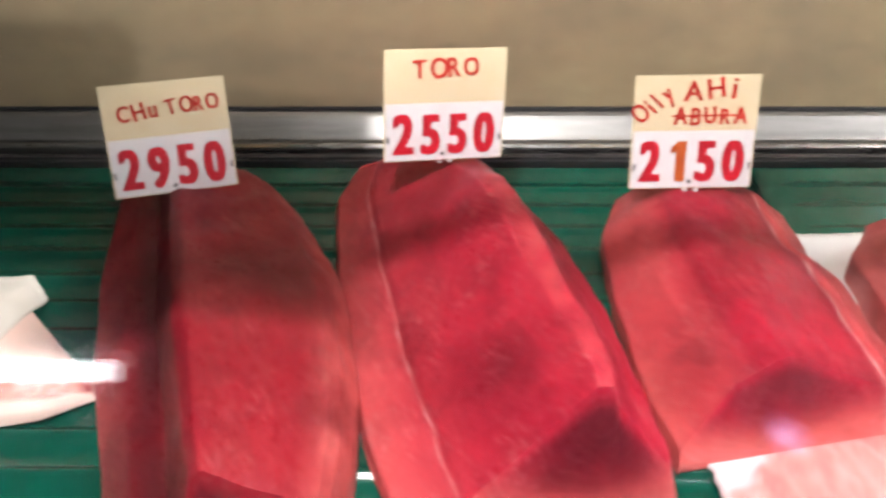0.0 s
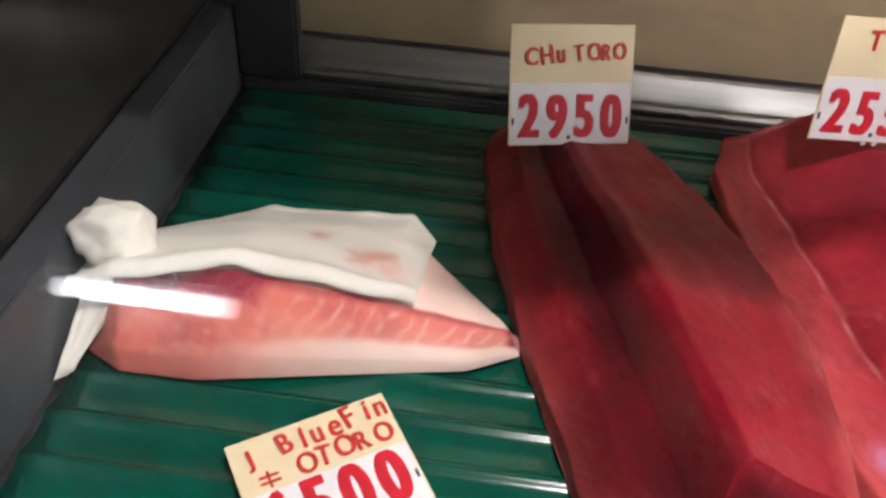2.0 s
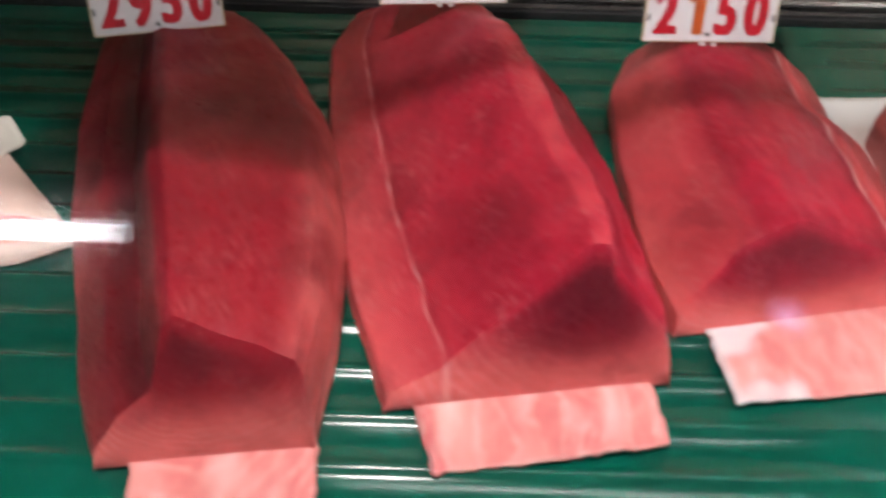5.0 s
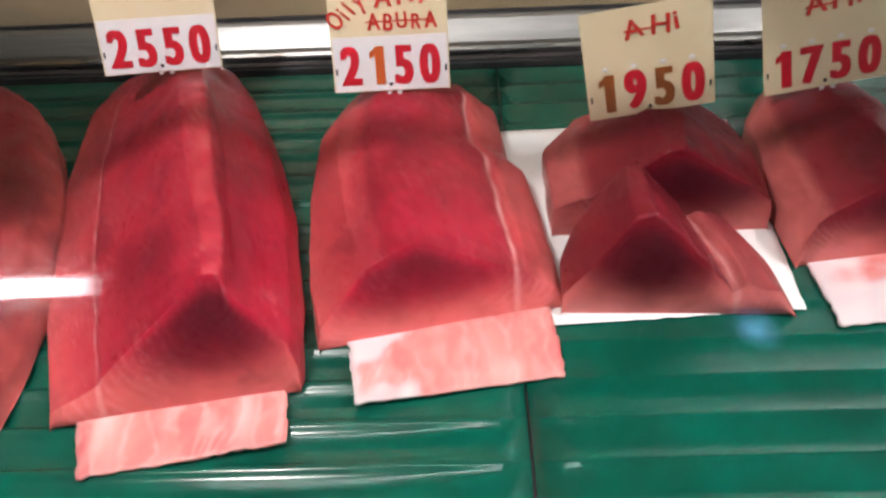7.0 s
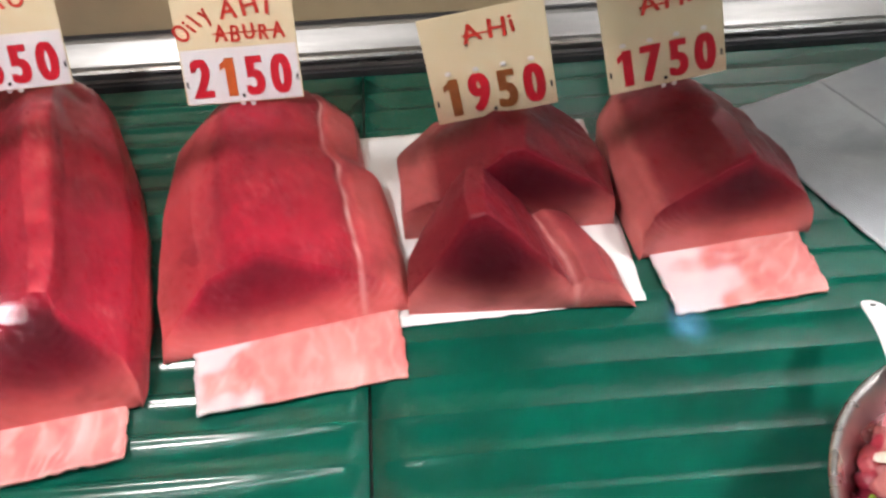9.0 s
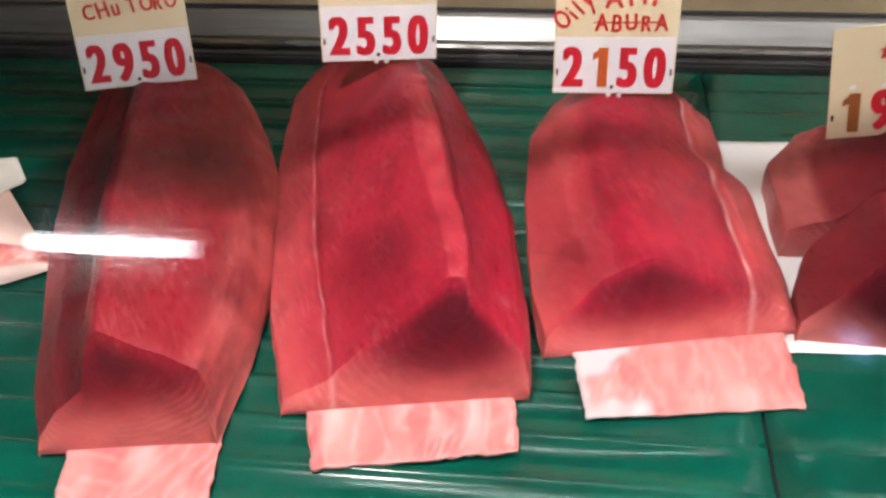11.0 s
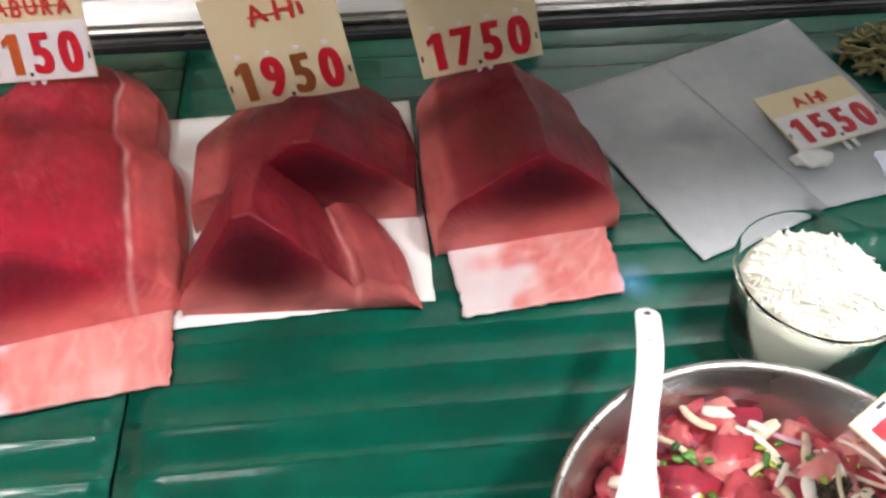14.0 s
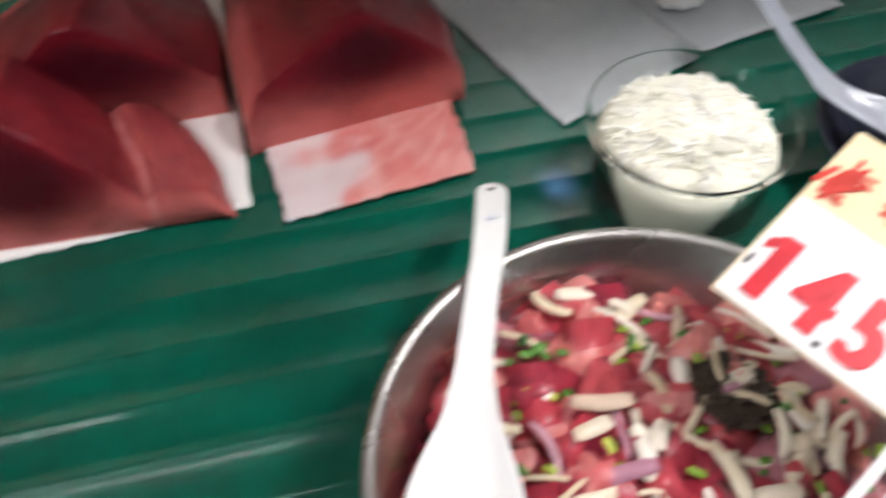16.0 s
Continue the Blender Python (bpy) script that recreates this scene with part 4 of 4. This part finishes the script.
for vv in bm.verts:
    k = 1 + 0.5 * noise.noise(vv.co * 2.3)
    vv.co = Vector((0.845 + vv.co.x * 0.016 * k, 0.508 + vv.co.y * 0.010 * k, max(0.004, 0.0085 + vv.co.z * 0.005 * k)))
part("wad", bm, WHITE_PLASTIC, CLUMP, "", True)
SCRAWL = []
rnd = random.Random(12)
for cx_, cy_, n_, spread in ((0.006, 0.064, 9, 0.005), (0.014, 0.072, 12, 0.007), (0.032, 0.073, 5, 0.006), (0.040, 0.080, 4, 0.005), (0.048, 0.066, 5, 0.006), (0.060, 0.076, 6, 0.006), (0.074, 0.070, 6, 0.007), (0.088, 0.075, 5, 0.005)):
    for _ in range(n_):
        SCRAWL.append((cx_ + rnd.uniform(-1, 1) * spread, cy_ + rnd.uniform(-1, 1) * spread, rnd.uniform(0.006, 0.013), rnd.uniform(0.0018, 0.0030), rnd.choice((65, 80, 20, -15, 50)) + rnd.uniform(-12, 12)))
price_card("cream and white price card reading 14.50 standing in the bowl", (0.696, 0.186, 0.130), (0.744, 0.100, 0.128), (0.762, 0.245, 0.152), [], "1450", [R] * 4, 0.58, -0.06, at=0.8, digit=(0.0, 0.86, 0.042), strokes=SCRAWL)

# ---------------------------------------------------------------- bowl, tub, spoons
bowl = thing("mixing_bowl", "wide stainless steel bowl of tuna poke", "bowl", "", pose(0.672, 0.148, 0.0))
v, f = lathe([(0.001, 0.001), (0.060, 0.001), (0.071, 0.004), (0.093, 0.022), (0.109, 0.047), (0.118, 0.065), (0.1225, 0.068), (0.123, 0.0695), (0.1205, 0.0705), (0.1165, 0.067), (0.107, 0.048), (0.091, 0.024), (0.069, 0.006), (0.001, 0.003)], 96)
mesh_ob("shell", v, f, STEEL, bowl, "", True)


def level(x, y):
    r = math.hypot(x - 0.672, y - 0.148)
    return 0.044 + 0.020 * (1 - (r / 0.108) ** 2) + 0.004 * noise.noise((x * 40, y * 40, 0))


def in_bowl(rnd, rmax=0.100):
    a, r = rnd.uniform(0, 2 * math.pi), rmax * math.sqrt(rnd.random())
    return 0.672 + r * math.cos(a), 0.148 + r * math.sin(a)


rnd = random.Random(4)
bm = bmesh.new()
for _ in range(300):
    x, y = in_bowl(rnd, 0.099)
    s_ = rnd.uniform(0.017, 0.027)
    m = Matrix.Translation((x, y, level(x, y) - 0.008 + rnd.uniform(-0.005, 0.003))) @ Euler((rnd.uniform(-0.6, 0.6), rnd.uniform(-0.6, 0.6), rnd.uniform(0, 6.3))).to_matrix().to_4x4() @ Matrix.Diagonal((s_ * rnd.uniform(0.7, 1.25), s_ * rnd.uniform(0.7, 1.25), s_ * rnd.uniform(0.5, 0.8), 1))
    for vv in bmesh.ops.create_cube(bm, size=1.0, matrix=m)["verts"]:
        vv.co += Vector([rnd.uniform(-0.0032, 0.0032) for _ in range(3)])
bmesh.ops.bevel(bm, geom=list(bm.edges), offset=0.0011, segments=2, affect="EDGES")
tagged(part("tuna_cubes", bm, TUNA_CUBE, None, "", True), "heap of moist diced red and pink tuna in the bowl", "poke", "", "stuff")


def strip(bm_, x, y, z, length, width, thick, yaw, curl, tilt=0.0):
    n_ = 8
    rows_ = []
    for i in range(n_ + 1):
        t = i / n_ - 0.5
        a = yaw + curl * t
        px, py = x + length * t * math.cos(yaw + curl * t * 0.5), y + length * t * math.sin(yaw + curl * t * 0.5)
        pz = z + tilt * t * length + 0.15 * length * (0.25 - t * t)
        wd = width * (1 - 0.35 * (2 * abs(t)) ** 4)
        nx_, ny_ = -math.sin(a) * wd / 2, math.cos(a) * wd / 2
        rows_.append([bm_.verts.new((px + sx * nx_, py + sx * ny_, pz + sz * thick / 2)) for sx, sz in ((-1, -1), (1, -1), (1, 1), (-1, 1))])
    for r0, r1 in zip(rows_, rows_[1:]):
        for k in range(4):
            bm_.faces.new((r0[k], r0[(k + 1) % 4], r1[(k + 1) % 4], r1[k]))
    bm_.faces.new(rows_[0][::-1])
    bm_.faces.new(rows_[-1])


bm = bmesh.new()
for n_ in range(105):
    x, y = in_bowl(rnd, 0.097)
    if n_ < 16:
        x, y = 0.708 + rnd.gauss(0, 0.022), 0.178 + rnd.gauss(0, 0.020)
    strip(bm, x, y, level(x, y) + rnd.uniform(0.001, 0.007), rnd.uniform(0.012, 0.032), rnd.choice((0.0024, 0.0035, 0.0050, 0.0075)), 0.0010, rnd.uniform(0, 6.3), rnd.uniform(-1.3, 1.3), rnd.uniform(-0.25, 0.25))
tagged(part("onion_slices", bm, ONION, None, "", True), "scattered thin cream and purple onion strips in the poke", "onion", "", "stuff")
bm = bmesh.new()
for _ in range(120):
    x, y = in_bowl(rnd, 0.098)
    strip(bm, x, y, level(x, y) + rnd.uniform(0.001, 0.007), rnd.uniform(0.003, 0.009), rnd.uniform(0.0025, 0.005), 0.0008, rnd.uniform(0, 6.3), rnd.uniform(-1, 1), rnd.uniform(-0.6, 0.6))
for x, y, z in ((0.585, 0.124, 0.0755), (0.577, 0.114, 0.0745), (0.592, 0.107, 0.0755)):
    strip(bm, x, y, z, 0.005, 0.003, 0.0008, x * 900, 0.5)
tagged(part("scallion_bits", bm, SCALLION, None, "", True), "flat chopped lime and dark green scallion in the poke", "scallion", "", "stuff")
bm = bmesh.new()
for cx_, cy_, cr_, cn_ in ((0.716, 0.172, 0.017, 420), (0.63, 0.10, 0.03, 60), (0.70, 0.09, 0.04, 60)):
    for _ in range(cn_):
        a, r = rnd.uniform(0, 6.3), cr_ * math.sqrt(rnd.random())
        x, y = cx_ + r * math.cos(a), cy_ + r * math.sin(a)
        strip(bm, x, y, level(x, y) + rnd.uniform(0.001, 0.005), rnd.uniform(0.005, 0.012), rnd.uniform(0.0012, 0.003), 0.001, rnd.uniform(0, 6.3), rnd.uniform(-2, 2), rnd.uniform(-0.6, 0.6))
tagged(part("seaweed_bits", bm, SEAWEED, None, "", True), "brown-black seaweed tufts in the poke", "seaweed", "", "stuff")


def soup_spoon(name, label, path, widths, dips, material, category="spoon"):
    """A moulded spoon swept along a path; dips hollow the bowl of it."""
    verts, faces = [], []
    n_, na_ = 84, 20
    a, b, y, z = (Vector(q[1:4]) for q in (path[0], path[1], path[-2], path[-1]))
    ends = [(-0.3, *(a - (b - a) * 0.3 / path[1][0])), *path, (1.3, *(z + (z - y) * 0.3 / (1 - path[-2][0])))]
    for i in range(n_ + 1):
        t = i / n_
        c, c2 = (Vector([smoothed([(p[0], p[k]) for p in ends], q, 0.12) for k in (1, 2, 3)]) for q in (t, t + 0.03))
        d = (c2 - c).normalized()
        side = d.cross(Vector((0, 0, 1))).normalized()
        up = side.cross(d)
        w = smoothed(widths, t, 0.02) * (math.sqrt(max(0.0, 1 - ((0.06 - t) / 0.06) ** 2)) if t < 0.06 else 1) * (math.sqrt(max(0.0, 1 - ((t - 0.85) / 0.15) ** 2)) if t > 0.85 else 1) + 0.0002
        dip = smoothed(dips, t, 0.03) * min(1, w / 0.01)
        for k in range(na_):
            a = 2 * math.pi * k / na_
            x = math.cos(a) * w
            lift = dip * (math.cos(a) ** 2)
            z = (0.0016 if math.sin(a) > 0 else -0.0016) * abs(math.sin(a)) ** 0.6 + lift
            verts.append(c + side * x + up * z)
    for i in range(n_):
        for k in range(na_):
            j = (k + 1) % na_
            faces.append((i * na_ + k, i * na_ + j, (i + 1) * na_ + j, (i + 1) * na_ + k))
    faces += [tuple(range(na_))[::-1], tuple(range(n_ * na_, (n_ + 1) * na_))]
    return tagged(mesh_ob(name, verts, faces, material, None, "", True), label, category)


spoon = soup_spoon("serving_spoon", "white plastic serving spoon resting in the poke bowl", [(0, 0.651, 0.334, 0.043), (0.3, 0.634, 0.275, 0.069), (0.58, 0.613, 0.222, 0.079), (0.72, 0.602, 0.187, 0.078), (1, 0.577, 0.110, 0.066)], [(0, 0.0085), (0.25, 0.0082), (0.5, 0.0072), (0.66, 0.0078), (0.75, 0.0115), (0.84, 0.021), (0.93, 0.027), (1, 0.022)], [(0, 0.0015), (0.55, 0.002), (0.7, 0.005), (0.85, 0.012), (1, 0.008)], WHITE_PLASTIC)
BLUE_MARK = mottled("faint_blue_print", (0.45, 0.55, 0.72), (0.6, 0.66, 0.76), 300, 0.4)


def spoon_disc(name, x_, y_, r, material, label):
    """A small disc set flush on the handle's upper face."""
    near = [q.co for q in spoon.data.vertices if math.hypot(q.co.x - x_, q.co.y - y_) < 0.006]
    v_, f_ = lathe([(0.0001, 0.0), (r, 0.0), (r, 0.0007), (0.0001, 0.0007)], 16)
    d_ = mesh_ob(name, v_, f_, material, spoon, label)
    d_.matrix_local = Matrix.Translation((x_, y_, sum(q.z for q in near) / len(near) + 0.0016)) @ Matrix.Rotation(radians(-30), 4, "X")


spoon_disc("hang_hole", 0.6485, 0.3265, 0.0021, BLACK, "dark hang hole in the tip")
spoon_disc("mould_mark", 0.6400, 0.2950, 0.0026, BLUE_MARK, "faint blue moulded mark")


TUB = (0.764, 0.332)
tub = thing("plastic_tub", "clear round plastic tub of shredded white daikon", "tub", "", pose(*TUB, 0.0))
v, f = lathe([(0.001, 0.0012), (0.045, 0.0012), (0.048, 0.004), (0.055, 0.066), (0.0575, 0.0665), (0.058, 0.070), (0.0565, 0.0705), (0.0538, 0.067), (0.047, 0.0048), (0.044, 0.0024), (0.001, 0.0024)], 72)
mesh_ob("shell", v, f, TUB_PLASTIC, tub, "", True).visible_shadow = False
bm = bmesh.new()
rnd = random.Random(9)
for _ in range(800):
    a, r = rnd.uniform(0, 6.3), 0.045 * math.sqrt(rnd.random())
    x, y = TUB[0] + r * math.cos(a), TUB[1] + r * math.sin(a)
    top = 0.0565 + 0.0165 * (1 - (r / 0.050) ** 2) + 0.004 * noise.noise((x * 60, y * 60, 1))
    strip(bm, x, y, top + rnd.uniform(-0.0010, 0.0008), rnd.uniform(0.006, 0.015), rnd.uniform(0.0012, 0.0022), 0.0005, rnd.uniform(0, 6.3), rnd.uniform(-1.6, 1.6), rnd.uniform(-0.2, 0.2))
vv_, ff_ = lathe([(0.001, 0.003), (0.0440, 0.003), (0.0468, 0.006), (0.0515, 0.048), (0.0505, 0.0540), (0.046, 0.0592), (0.036, 0.0648), (0.02, 0.0705), (0.001, 0.0732)], 48, (*TUB, 0))
vs = [bm.verts.new(p) for p in vv_]
for q in ff_:
    bm.faces.new([vs[i] for i in q])
tagged(part("shredded_daikon", bm, DAIKON, None, "", True), "mound of shredded white daikon filling a plastic tub", "daikon", "", "stuff")

FROSTED = mottled("frosted_plastic", (0.70, 0.73, 0.76), (0.62, 0.65, 0.69), 30, 0.3, 0, 0.02)
FROSTED.node_tree.nodes["Principled BSDF"].inputs["Transmission Weight"].default_value = 0.3
cup = thing("plastic_tub", "small empty frosted white plastic tub beside the bowl", "tub", "", pose(0.513, 0.125, 0.0))
v, f = lathe([(0.001, 0.001), (0.034, 0.001), (0.036, 0.004), (0.0425, 0.041), (0.0455, 0.0415), (0.046, 0.0445), (0.0448, 0.0455), (0.0432, 0.0445), (0.0420, 0.0455), (0.0408, 0.043), (0.0345, 0.005), (0.001, 0.0024)], 72)
mesh_ob("shell", v, f, FROSTED, cup, "", True)

DARKB = mottled("dark_lacquer", (0.012, 0.014, 0.025), (0.02, 0.022, 0.035), 20, 0.12)
bw = thing("sauce_bowl", "small glossy dark bowl with dark seaweed salad", "bowl", "", pose(0.916, 0.315, 0.0))
v, f = lathe([(0.001, 0.001), (0.035, 0.001), (0.052, 0.012), (0.066, 0.036), (0.068, 0.040), (0.066, 0.041), (0.062, 0.036), (0.048, 0.016), (0.001, 0.014)], 64)
mesh_ob("shell", v, f, DARKB, bw, "", True)
soup_spoon("serving_spoon", "clear-white plastic spoon leaning in the dark bowl", [(0, 0.846, 0.440, 0.075), (0.55, 0.858, 0.362, 0.054), (0.75, 0.872, 0.330, 0.044), (1, 0.922, 0.300, 0.034)], [(0, 0.0055), (0.5, 0.006), (0.7, 0.011), (0.85, 0.018), (1, 0.014)], [(0, 0.001), (0.6, 0.002), (0.8, 0.009), (1, 0.006)], MILKY)
LIMU = mottled("olive_limu", (0.16, 0.15, 0.05), (0.28, 0.24, 0.10), 60, 0.4)
bm = bmesh.new()
for _ in range(260):
    a, r = rnd.uniform(0, 6.3), 0.06 * math.sqrt(rnd.random())
    x, y = 1.0 + r * math.cos(a) * 1.1, 0.655 + r * math.sin(a) * 0.7
    strip(bm, x, y, 0.002 + rnd.uniform(0.0, 0.022) * (1 - (r / 0.07) ** 2), rnd.uniform(0.012, 0.03), 0.003, 0.002, rnd.uniform(0, 6.3), rnd.uniform(-2, 2), rnd.uniform(-0.3, 0.3))
tagged(part("seaweed_heap", bm, LIMU, None, "", True), "low heap of olive seaweed on the mat", "seaweed", "", "stuff")
